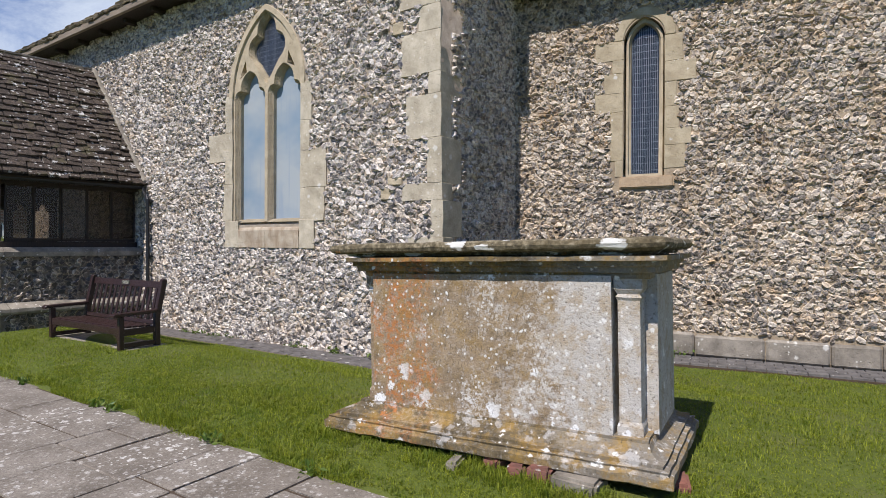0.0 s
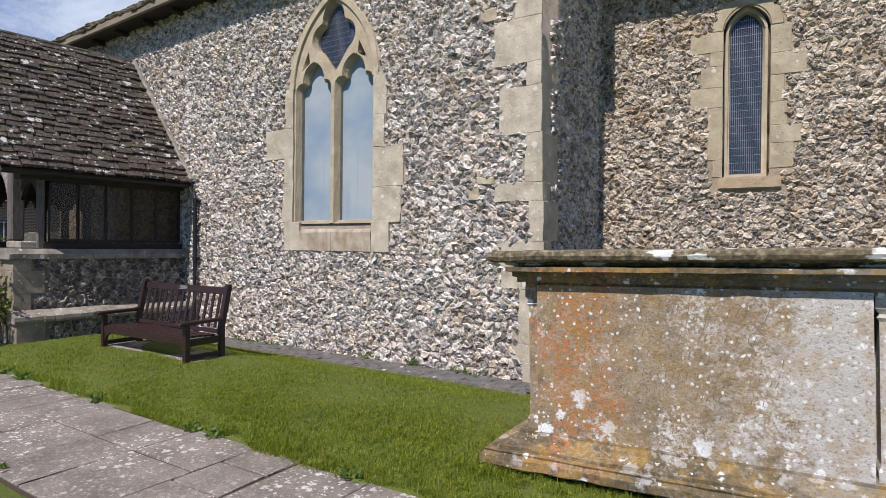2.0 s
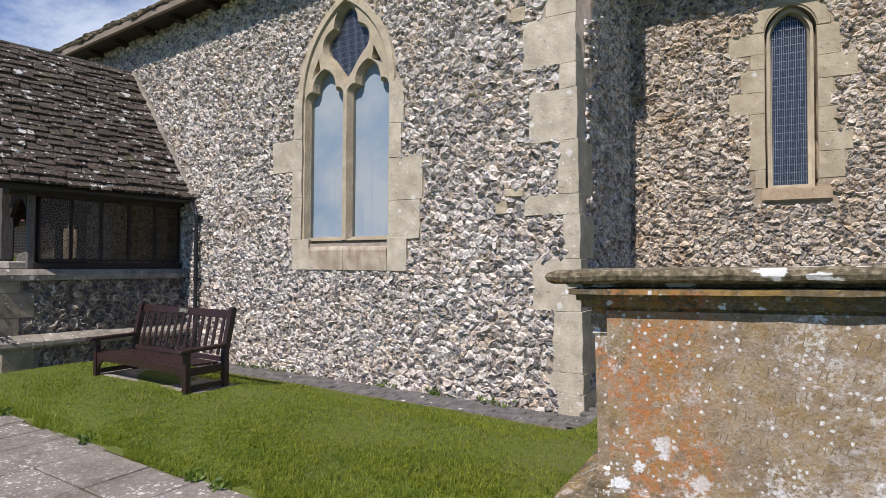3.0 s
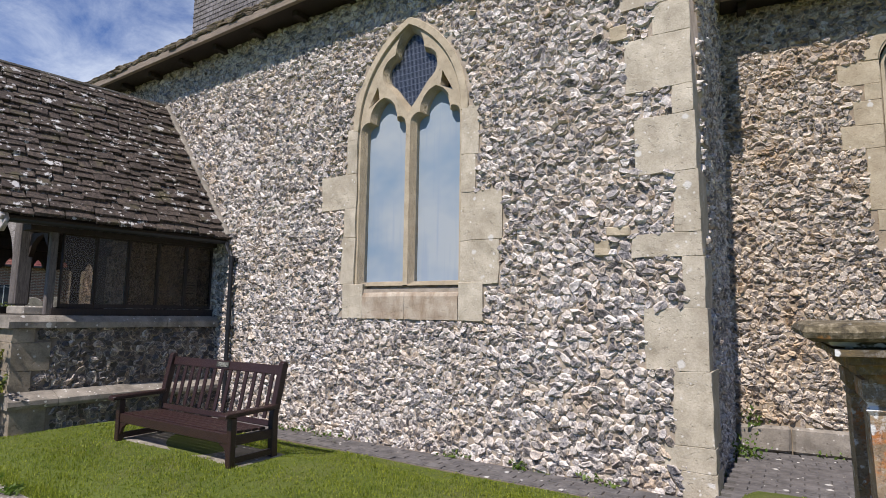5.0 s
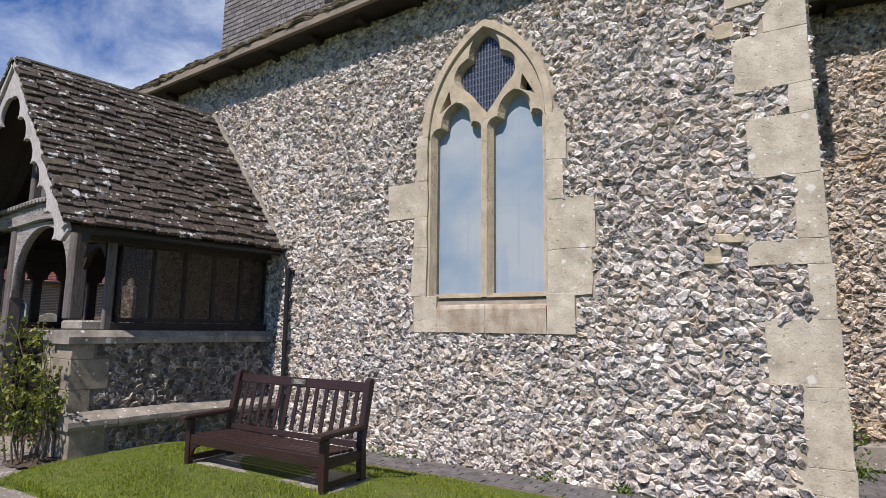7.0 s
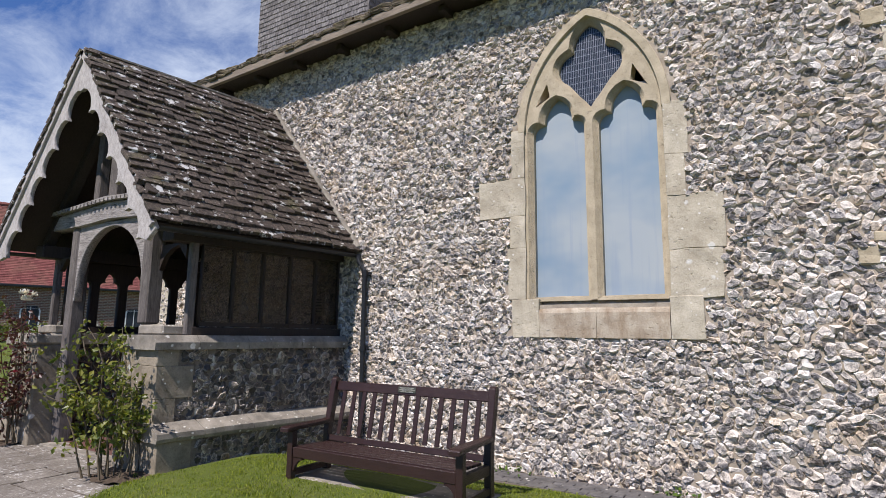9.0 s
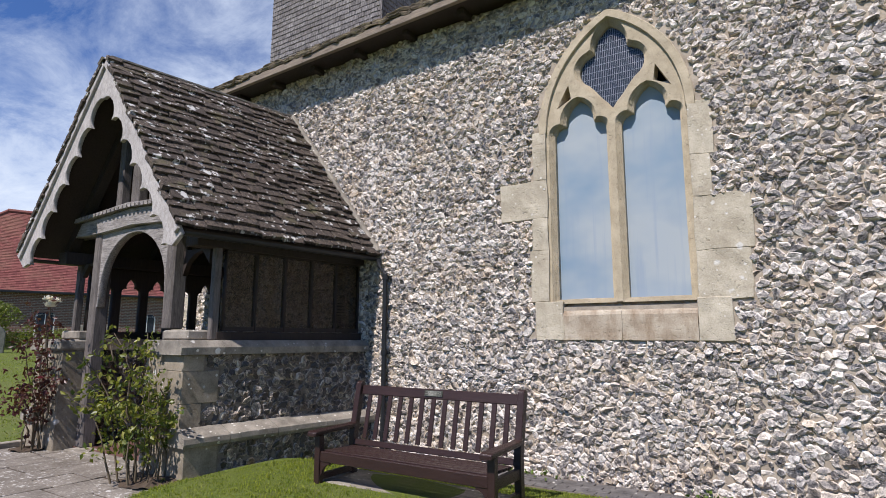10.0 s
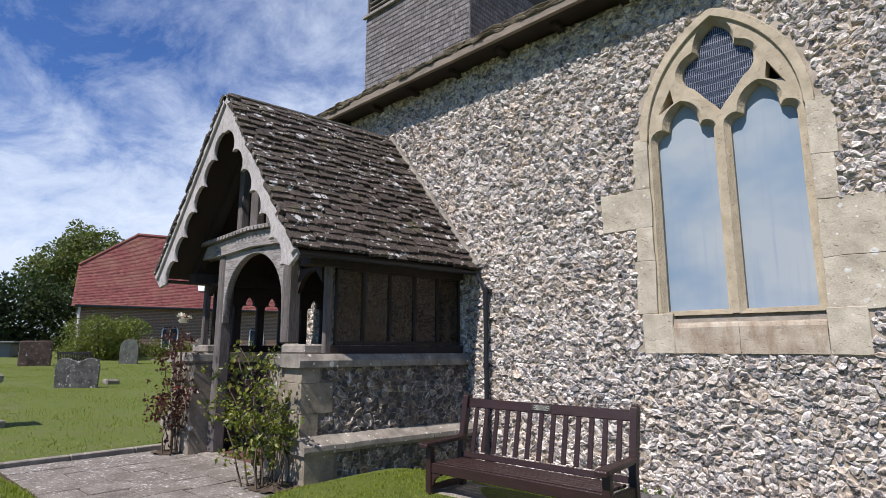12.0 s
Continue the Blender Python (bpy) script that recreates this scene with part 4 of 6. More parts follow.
for q, z, w, h, mat, words in ((0.36, 1.93, 0.19, 0.28, PAPER, "white printed paper notice behind the porch glass"), (1.28, 1.84, 0.08, 0.17, BLUE_PAPER, "small blue notice behind the porch glass")):
    sheet = thing("notice", words, "notice", m=Matrix.Translation((RIDGE_X, FACE, 0)))
    porch_part("sheet", box(1.646, 1.649, -q - w / 2, -q + w / 2, z - h / 2, z + h / 2), mat, sheet)
    for k in range(5):
        porch_part("print_line", box(1.6492, 1.650, -q - w * 0.36, -q + w * (0.36 if k % 2 else 0.2), z + h * (0.3 - 0.15 * k), z + h * (0.3 - 0.15 * k) + 0.012), INK, sheet)
porch_part("ridge_roll", box(-0.05, 0.05, -OUT, -0.01, RIDGE_Z + 0.005, RIDGE_Z + 0.075, 0.03, segments=2), GREY_STONE, porch, "dark lead ridge roll")
fillet = bmesh.new()
a = math.atan2(RIDGE_Z - EAVE_Z, EAVE_P)
box(0.0, 3.21, -0.09, 0.0, 0.02, 0.10, 0.02, Matrix.Translation((0, 0, RIDGE_Z)) @ Matrix.Rotation(a, 4, "Y"), fillet)
porch_part("mortar_fillet", fillet, GREY_STONE, porch)
TILES = plain_material("red_floor_tiles", (0.15, 0.075, 0.06), 0.6)
porch_part("tile_floor", box(-1.4, 1.4, -2.36, -0.02, -0.1, 0.035), TILES, porch, "red quarry tile floor")


def slate(w, length, th, seed):
    r = random.Random(seed)
    b = box(-w / 2, w / 2, 0, length, 0, th, 0.004)
    for v in b.verts:
        if v.co.y < 0.05:       # broken lower edge, its corners worn round
            v.co.y += r.uniform(-0.014, 0.014) + 0.016 * (abs(v.co.x) > w * 0.46)
        v.co.z += r.uniform(-0.005, 0.005)
    return mesh_of(b, "slate")


def lay_slates(s):
    rng = random.Random(11 + s)
    shapes = {}
    slope = math.hypot(EAVE_P, RIDGE_Z - EAVE_Z)
    rows = 23
    gauge = (slope + 0.02) / rows
    joined = bmesh.new()
    for i in range(rows):
        y = -OUT - 0.05 - rng.uniform(0, 0.12)
        u = slope - 0.02 - i * gauge
        gap = rng.uniform(-0.008, 0.008)
        while y < -0.03:
            w = rng.choice((0.15, 0.19, 0.23, 0.28, 0.34))
            y0, y1 = max(y, -OUT - 0.07), min(y + w, -0.02)
            if y1 - y0 > 0.05:
                key = (w, rng.randrange(3))
                spot = Matrix.Translation((u + 0.06 + gap + rng.uniform(-0.032, 0.032), (y0 + y1) / 2, 0.030 + rng.uniform(0, 0.008)))
                tip = Euler((radians(-11.0) + rng.gauss(0, 0.03), rng.gauss(0, 0.012), radians(90) + rng.gauss(0, 0.055))).to_matrix().to_4x4()
                slope_m = Matrix.Translation((0, 0, RIDGE_Z)) @ Matrix.Rotation(a, 4, "Y")
                m = slope_m @ spot @ tip
                if key not in shapes:
                    shapes[key] = slate(w - 0.008, gauge * 1.75, rng.uniform(0.040, 0.064), len(shapes))
                fit_w = Matrix.Diagonal(((y1 - y0) / w, 0.55 if i == rows - 1 else 1, 1, 1))
                if s > 0:
                    ob = part("slate", shapes[key], SLATE, porch)
                    row = Vector((SKEW, 1, 0)).normalized()
                    out_ = Vector((math.cos(a), 0, -math.sin(a))).cross(row).normalized()
                    lie = Matrix((row.cross(out_), row, out_)).transposed().to_4x4()
                    foot = (slope_m @ spot).translation
                    lie.translation = (foot.x + SKEW * foot.y, foot.y, foot.z)
                    ob.matrix_basis = lie @ tip @ fit_w
                else:
                    tmp = shapes[key].copy()
                    tmp.transform(m @ fit_w)
                    tmp.transform(Matrix.Diagonal((-1, 1, 1, 1)))
                    joined.from_mesh(tmp)
                    bpy.data.meshes.remove(tmp)
            y += w
    if s < 0:
        bmesh.ops.reverse_faces(joined, faces=joined.faces)
        tagged(porch_part("slate_covering", joined, SLATE, porch), kind="stuff")


# downpipe beside the porch
pipe = thing("downpipe", "black cast-iron rainwater downpipe on the flint wall", "drainpipe")
px = -11.66
part("pipe", tube([(px - 0.12, FACE - 0.10, 2.66), (px - 0.10, FACE - 0.10, 2.56), (px, FACE - 0.09, 2.44), (px, FACE - 0.085, 1.2), (px, FACE - 0.085, -0.05)], 0.034, 10), IRON, pipe)
for z in (2.36, 1.3, 0.2):
    part("collar", tube([(px, FACE - 0.085, z), (px, FACE - 0.085, z + 0.07)], 0.045, 10), IRON, pipe)
    part("bracket", box(px - 0.06, px + 0.06, FACE - 0.06, FACE + 0.0, z + 0.01, z + 0.06, 0.006), IRON, pipe)


# ---- bench ----
def bench(m, label):
    ob = thing("garden_bench", label, "bench", m=m)
    h, d = 1.03, 0.62                          # half length, depth
    for s in (-1, 1):
        x = s * (h - 0.04)
        part("front_leg", box(x - 0.035, x + 0.035, 0, 0.07, -0.03, 0.47, 0.006), STAIN, ob)
        leg = bmesh.new()
        prof = ((d - 0.10, -0.03), (d - 0.02, -0.03), (d - 0.03, 0.40), (d + 0.08, 0.93), (d + 0.07, 0.965), (d + 0.03, 0.975), (d + 0.0, 0.955), (d - 0.105, 0.42))
        rings = [[leg.verts.new((xx, y, z)) for y, z in prof] for xx in (x - 0.035, x + 0.035)]
        for k in range(len(prof)):
            leg.faces.new((rings[0][k], rings[0][(k + 1) % len(prof)], rings[1][(k + 1) % len(prof)], rings[1][k]))
        leg.faces.new(rings[0][::-1]), leg.faces.new(rings[1])
        bmesh.ops.recalc_face_normals(leg, faces=leg.faces)
        bmesh.ops.bevel(leg, geom=leg.edges[:], offset=0.006, affect="EDGES")
        part("back_leg", leg, STAIN, ob)
        arm = bmesh.new()
        line = ((-0.09, 0.462, 0.055), (-0.06, 0.475, 0.06), (0.1, 0.478, 0.058), (d - 0.13, 0.485, 0.045), (d - 0.05, 0.50, 0.04))
        rings = [[arm.verts.new((x + sx * w, y, z + dz)) for sx, dz in ((-1, 0), (1, 0), (1, 0.045), (-1, 0.045))] for y, z, w in line]
        for a_, b_ in zip(rings, rings[1:]):
            for k in range(4):
                arm.faces.new((a_[k], a_[(k + 1) % 4], b_[(k + 1) % 4], b_[k]))
        arm.faces.new(rings[0][::-1]), arm.faces.new(rings[-1])
        bmesh.ops.recalc_face_normals(arm, faces=arm.faces)
        bmesh.ops.bevel(arm, geom=arm.edges[:], offset=0.008, affect="EDGES")
        part("armrest", arm, STAIN, ob)
        part("seat_rail", box(x - 0.025, x + 0.025, 0.07, d - 0.09, 0.20, 0.29, 0.005), STAIN, ob)
        part("stretcher", box(x - 0.025, x + 0.025, 0.07, d - 0.09, 0.03, 0.09, 0.005), STAIN, ob)
        bracket = plate([[(0, 0), (s * -0.12, 0)] + [(s * -(0.12 - 0.10 * math.sin(t)), -0.02 - 0.10 * (1 - math.cos(t))) for t in np.linspace(0, 1.5, 6)] + [(0, -0.14)]], 0.035)
        bracket.transform(Matrix.Translation((s * (h - 0.075), 0.02, 0.215)))
        part("bracket", bracket, STAIN, ob)
    part("front_rail", box(-h + 0.075, h - 0.075, 0.012, 0.045, 0.215, 0.315, 0.006), STAIN, ob)
    for k in range(5):
        y = 0.05 + k * 0.092
        part("seat_slat", box(-h + 0.08, h - 0.08, y, y + 0.070, 0.300 - 0.004 * k, 0.326 - 0.004 * k, 0.005), STAIN, ob)
    rail = math.radians(-11.5)
    def back(z):
        return d - 0.085 + (z - 0.40) * 0.207
    part("lower_back_rail", box(-h + 0.075, h - 0.075, -0.02, 0.02, -0.03, 0.03, 0.005, Matrix.Translation((0, back(0.34) + 0.02, 0.335)) @ Matrix.Rotation(rail, 4, "X")), STAIN, ob)
    part("top_back_rail", box(-h + 0.075, h - 0.075, -0.02, 0.02, -0.05, 0.05, 0.006, Matrix.Translation((0, back(0.88) + 0.03, 0.875)) @ Matrix.Rotation(rail, 4, "X")), STAIN, ob)
    for k in range(13):
        x = -h + 0.19 + k * (2 * h - 0.38) / 12
        part("back_slat", box(x - 0.026, x + 0.026, -0.01, 0.01, -0.24, 0.24, 0.004, Matrix.Translation((0, back(0.61) + 0.027, 0.61)) @ Matrix.Rotation(rail, 4, "X")), STAIN, ob)
    plaque = part("plaque", box(-0.11, 0.11, -0.003, 0.003, -0.03, 0.03, 0.001, Matrix.Translation((0, back(0.88) + 0.006, 0.885)) @ Matrix.Rotation(rail, 4, "X")), BRASS, ob, "small engraved metal memorial plaque")
    for k in range(5):
        w = (0.09, 0.07, 0.095, 0.06, 0.08)[k]
        part("text_line", box(-w, w, -0.0045, -0.003, 0.020 - k * 0.010 - 0.003, 0.020 - k * 0.010, 0, Matrix.Translation((0, back(0.88) + 0.006, 0.885)) @ Matrix.Rotation(rail, 4, "X")), PALE_TEXT, plaque)
    return ob


BRASS = plain_material("dull_plaque_metal", (0.085, 0.085, 0.06), 0.4, 0.3)
PALE_TEXT = plain_material("engraved_lines", (0.45, 0.43, 0.36), 0.6)
bench(pose(-9.90, 4.92, 0.085, 0, 0, 0.5), "dark brown stained slatted garden bench on the grass")
tagged(part("bench_slab", rough_up(box(-11.0, -8.85, 5.0, 5.62, 0.0, 0.095, 0.012), 0.008, 3), GREY_STONE), "grey concrete slab set in the grass under the bench", "slab")


# ---- chest tomb ----
def tomb_material(name, crusted, brown, pale, yellow):
    m, n = material(name, 0.92)
    o = at(n)
    g = n.noise(o, 55.0, 5.0, 0.7)
    mid = n.noise(o, 7.0, 6.0, 0.65)
    sep = n.add("ShaderNodeSeparateXYZ")
    n.link(o, sep.inputs[0])
    edge = n.math("ADD", sep.outputs[0], n.math("MULTIPLY", n.math("SUBTRACT", n.noise(o, 3.2, 5.0, 0.6), 0.5), 1.5))
    c = n.mix(n.ramp(mid, (0.3, 0.0), (0.7, 1.0)), brown, pale)
    # white crust towards one end, orange crust towards the other, ochre between
    c = n.mix(n.math("MULTIPLY", n.ramp(n.math("ADD", n.math("MULTIPLY", edge, 0.33), n.math("MULTIPLY", n.noise(o, 26.0, 4.0, 0.7), 0.35)), (0.72, 0.0), (0.82, 0.85)), crusted), c, (0.52, 0.50, 0.46))
    orange = n.math("MULTIPLY", n.ramp(edge, (0.30, 0.0), (0.42, 1.0), (0.72, 1.0), (1.0, 0.0)), n.ramp(n.noise(o, 22.0, 5.0, 0.75), (0.44, 0.0), (0.56, 1.0)))
    c = n.mix(n.math("MULTIPLY", orange, 0.85), c, (0.43, 0.155, 0.038))
    ochre = n.ramp(n.noise(o, 5.0, 6.0, 0.75), (0.46, 0.0), (0.60, yellow))
    c = n.mix(ochre, c, (0.29, 0.18, 0.045))
    grey = n.ramp(n.noise(o, 30.0, 6.0, 0.8), (0.52, 0.0), (0.62, 0.22 + 0.22 * crusted))
    c = n.mix(grey, c, (0.46, 0.44, 0.40))
    crust = n.math("MULTIPLY", n.ramp(n.noise(o, 2.7, 3.0, 0.6), (0.55, 0.0), (0.64, 1.0)), n.ramp(n.noise(o, 40.0, 5.0, 0.7), (0.50, 0.0), (0.56, 1.0)))
    c = n.mix(n.math("MULTIPLY", crust, crusted * 0.55), c, (0.66, 0.65, 0.61))
    c = n.mix(n.math("MULTIPLY", spots(n, o, 5.0, 0.24, 0.16, 0.9), 0.9), c, (0.70, 0.70, 0.67))
    # large white rosettes gather towards the foot and the weathered edge
    foot = n.ramp(n.math("ADD", sep.outputs[2], n.math("MULTIPLY", n.math("SUBTRACT", n.noise(o, 2.2, 3.0), 0.5), 0.9)), (0.36, 1.0), (0.66, 0.0))
    c = n.mix(n.math("MULTIPLY", n.math("MULTIPLY", spots(n, o, 7.0, 0.42, 0.55, 0.9), foot), min(1.0, crusted + 0.05)), c, (0.74, 0.74, 0.72))
    c = n.mix(n.math("MULTIPLY", n.math("MULTIPLY", spots(n, o, 15.0, 0.42, 0.5, 0.9), foot), crusted), c, (0.72, 0.72, 0.70))
    c = n.mix(spots(n, o, 9.0, 0.30, 0.08 + 0.13 * crusted, 0.9), c, (0.72, 0.71, 0.67))
    c = n.mix(spots(n, o, 17.0, 0.32, 0.10 + 0.14 * crusted, 0.7), c, (0.68, 0.67, 0.62))
    c = n.mix(spots(n, o, 36.0, 0.34, 0.12 + 0.16 * crusted, 0.6), c, (0.62, 0.60, 0.55))
    c = n.mix(n.ramp(g, (0.32, 0.75), (0.46, 0.0)), c, (0.07, 0.055, 0.04))
    finish(n, c, n.math("ADD", g, n.math("MULTIPLY", mid, 1.5)), 0.55, 0.012)
    return m


def mossy_cap_material():
    m, n = material("mossy_tomb_cap", 0.95)
    o = at(n)
    g = n.noise(o, 24.0, 5.0, 0.7)
    c = n.ramp(g, (0.3, (0.034, 0.028, 0.018)), (0.5, (0.13, 0.105, 0.06)), (0.66, (0.31, 0.26, 0.17)))
    c = n.mix(n.ramp(n.noise(o, 5.0, 4.0), (0.5, 0.0), (0.65, 0.6)), c, (0.10, 0.075, 0.034))
    c = n.mix(spots(n, n.scaled(o, 0.6, 1.0, 1.0), 8.0, 0.44, 0.62, 1.1), c, (0.60, 0.59, 0.54))
    c = n.mix(spots(n, o, 6.0, 0.22, 0.10, 0.7), c, (0.45, 0.20, 0.04))
    finish(n, c, g, 0.7, 0.015)
    return m


TOMB = tomb_material("lichened_tomb_stone", 0.95, (0.17, 0.122, 0.072), (0.36, 0.275, 0.175), 0.5)
TOMB_BASE = tomb_material("ochre_lichened_plinth", 0.25, (0.055, 0.042, 0.022), (0.185, 0.140, 0.072), 0.85)
CAP = mossy_cap_material()


def rect_loft(u0, u1, v0, v1, profile, wear=0.006, step=0.12):
    """A rectangular block whose sides follow a moulding profile of (inset, height)."""
    b = bmesh.new()
    nu, nv = max(2, round((u1 - u0) / step)), max(2, round((v1 - v0) / step))
    base = [(u0 + (u1 - u0) * i / nu, v0) for i in range(nu)] + [(u1, v0 + (v1 - v0) * i / nv) for i in range(nv)]
    base += [(u1 - (u1 - u0) * i / nu, v1) for i in range(nu)] + [(u0, v1 - (v1 - v0) * i / nv) for i in range(nv)]
    uc, vc, hu, hv = (u0 + u1) / 2, (v0 + v1) / 2, (u1 - u0) / 2, (v1 - v0) / 2
    rings = []
    for ins, z in profile:
        ringv = []
        for u, v in base:
            p = Vector((uc + (u - uc) * (hu - ins) / hu, vc + (v - vc) * (hv - ins) / hv, z))
            ringv.append(b.verts.new(p + Vector(noise.noise_vector(p * 7)) * wear))
        rings.append(ringv)
    k = len(base)
    for a_, b_ in zip(rings, rings[1:]):
        for i in range(k):
            b.faces.new((a_[i], a_[(i + 1) % k], b_[(i + 1) % k], b_[i]))
    b.faces.new(rings[0][::-1]), b.faces.new(rings[-1])
    return b


def chest_tomb(m):
    ob = thing("chest_tomb", "weathered limestone chest tomb mottled with orange and white lichen", "tomb", m=m)
    L, D = 2.62, 1.35
    part("base_course", rect_loft(0, L, 0, D, ((0.012, 0.085), (0, 0.095), (0, 0.145), (0.02, 0.155), (0.03, 0.17)), 0.014), TOMB_BASE, ob)
    plinth = rect_loft(0.03, L - 0.03, 0.03, D - 0.03, ((0.0, 0.165), (0.0, 0.182), (0.040, 0.188), (0.050, 0.212), (0.10, 0.222), (0.16, 0.250), (0.195, 0.282), (0.205, 0.286), (0.21, 0.305)), 0.010)
    for v in plinth.verts:
        if v.co.x > L / 2:      # the mouldings stand steeper at the far end
            v.co.x += 0.08 * min(1, (v.co.z - 0.165) / 0.13)
        if v.co.y < D / 2:
            v.co.y -= 0.062 * min(1, (v.co.z - 0.165) / 0.13)
    part("plinth", plinth, TOMB_BASE, ob)
    part("die", rect_loft(0.33, L - 0.13, 0.39, D - 0.28, ((0, 0.29), (0, 1.32)), 0.004), TOMB, ob)
    part("front_slab", rect_loft(0.37, L - 0.375, 0.185, 0.41, ((0, 0.28), (0, 1.318)), 0.004, 0.1), TOMB, ob, "inscribed front slab with worn illegible lettering")
    for u, w in ((0.28, 0.085), (L - 0.345, 0.135)):
        for v in (0.235, D - 0.47):
            if u < 1:
                v += 0.03
            pil = part("pilaster", rect_loft(u, u + w, v, v + 0.22, ((-0.012, 0.29), (-0.012, 0.36), (0, 0.39), (0, 1.16), (-0.012, 1.18), (0, 1.2), (-0.02, 1.23), (-0.02, 1.31)), 0.004, 0.08), TOMB, ob)
    part("cornice", rect_loft(0.28, L - 0.14, 0.20, D - 0.22, ((0.0, 1.30), (0, 1.335), (-0.045, 1.34), (-0.045, 1.375), (-0.07, 1.38), (-0.07, 1.41), (-0.12, 1.415), (-0.12, 1.445)), 0.006), TOMB_BASE, ob)
    part("cap_slab", rect_loft(0.06, L - 0.025, 0.045, D + 0.02, ((0.16, 1.43), (0.15, 1.45), (0.10, 1.455), (0.085, 1.475), (0.03, 1.48), (0.0, 1.495), (-0.01, 1.52), (0.0, 1.545), (0.03, 1.557)), 0.012), CAP, ob, "dark mossy moulded cap slab")
    # worn lettering, too faint to read: lines of short shallow strokes
    r = random.Random(3)
    b = bmesh.new()
    for z, tall, u0, u1 in ((1.17, 0.075, 0.75, 1.85), (1.02, 0.055, 0.8, 1.7), (0.90, 0.05, 0.7, 1.85), (0.78, 0.05, 0.75, 1.8), (0.66, 0.045, 0.8, 1.75), (0.55, 0.04, 0.95, 1.6)):
        u = u0
        while u < u1:
            lean = Matrix.Translation((u, 0.1835, z)) @ Matrix.Rotation(r.uniform(0.1, 0.45), 4, "Y")
            box(-0.002, 0.002, 0, 0.004, -tall * r.uniform(0.2, 0.5), tall * 0.5, 0, lean, b)
            u += r.choice((0.03, 0.045, 0.06, 0.11))
    tagged(part("lettering", b, INCISED, ob, "worn illegible incised lettering"), kind="stuff")
    return ob


INCISED = plain_material("incised_dark", (0.19, 0.145, 0.09), 0.9)
chest_tomb(pose(-4.17, 4.10, 0.025, 0, -1.3, 2.6))
BRICK_OLD = stone_material("old_red_brick", (0.30, 0.12, 0.085), (0.17, 0.085, 0.065), 9.0, lichen=0.1)
tomb_m = pose(-4.17, 4.10, 0.075, 0, 0, 2.6)
for k, (u, w, h, d, mat, nm) in enumerate(((1.46, 0.14, 0.11, 0.03, BRICK_OLD, "brick"), (1.66, 0.12, 0.11, 0.0, BRICK_OLD, "brick"), (1.82, 0.16, 0.13, -0.02, BRICK_OLD, "brick"),
                                           (2.05, 0.3, 0.12, -0.05, GREY_STONE, "stone"), (2.62, 0.14, 0.10, 0.25, BRICK_OLD, "brick"), (1.22, 0.1, 0.07, -0.08, GREY_STONE, "stone"))):
    b = rough_up(box(-w / 2, w / 2, 0, 0.24, 0, h, 0.02, segments=2), 0.012, 7)
    ob = tagged(part("loose_" + nm, b, mat), "worn red brick propping the tomb" if nm == "brick" else "rough grey stone at the foot of the tomb", nm, "props under the tomb")
    ob.matrix_basis = tomb_m @ pose(u, d - 0.03, -0.035, 0, 0, k * 17 % 23 - 11)


# ---- paving ----
def paving_material():
    m, n = material("paving_slabs", 0.9)
    p, r = place_of(n), chance(n)
    a = n.noise(p, 2.6, 5.0, 0.6)
    g = n.noise(p, 60.0, 4.0, 0.7)
    c = n.mix(n.ramp(a, (0.3, 0.0), (0.7, 1.0)), (0.14, 0.118, 0.092), (0.29, 0.255, 0.21))
    c = n.mix(n.math("MULTIPLY", r, 0.5), c, n.mix(1.0, c, (0.72, 0.70, 0.66), "MULTIPLY"))
    patch = n.ramp(n.noise(p, 1.3, 3.0), (0.42, 0.15), (0.6, 1.0))
    c = n.mix(n.math("MULTIPLY", spots(n, p, 14.0, 0.38, 0.62, 0.8), patch), c, (0.60, 0.575, 0.525))
    c = n.mix(n.math("MULTIPLY", spots(n, p, 30.0, 0.38, 0.55, 0.6), patch), c, (0.62, 0.60, 0.55))
    c = n.mix(n.ramp(n.noise(p, 24.0, 5.0, 0.75), (0.52, 0.0), (0.66, 0.55)), c, (0.42, 0.385, 0.335))
    c = n.mix(n.ramp(g, (0.36, 0.65), (0.5, 0.0)), c, (0.10, 0.085, 0.07))
    finish(n, c, n.math("ADD", g, n.math("ADD", a, n.noise(p, 18.0, 4.0, 0.7))), 0.6, 0.012)
    return m


PAVING = paving_material()
SOIL = plain_material("bare_soil", (0.10, 0.07, 0.045), 0.95, 0, 0.5, 30.0)
pavement = tagged(new("pavement"), "path of worn rectangular stone slabs with lichen spots", "path", kind="structure")


def lay_paving():
    r = random.Random(21)
    bed = box(-16.15, 4.5, 2.28, 3.6, -0.3, -0.012)
    box(-16.15, -12.35, 3.6, 4.75, -0.3, -0.012, bm=bed)
    part("bed", bed, SOIL, pavement)
    def slab(x0, x1, y0, y1):
        g = 0.009
        b = box(x0 + g, x1 - g, y0 + g, y1 - g, -0.06, 0.0, 0.007)
        for v in b.verts:
            v.co.x += r.uniform(-0.008, 0.008)
            v.co.y += r.uniform(-0.008, 0.008)
        ob = part("slab", b, PAVING, pavement)
        ob.matrix_basis = pose(0, 0, r.uniform(-0.006, 0.006))
    # courses run across the path, each of two or three slabs
    x = -16.15
    while x < 4.4:
        w = r.choice((0.42, 0.5, 0.58, 0.66, 0.75))
        y, end = 2.28, 3.6 + r.uniform(-0.03, 0.05)
        if x < -12.4:
            end = 4.7
        while y < end - 0.02:
            d = r.choice((0.4, 0.52, 0.62, 0.78))
            if end - y - d < 0.25:
                d = end - y
            slab(x, x + w, y, y + d)
            y += d
        x += w


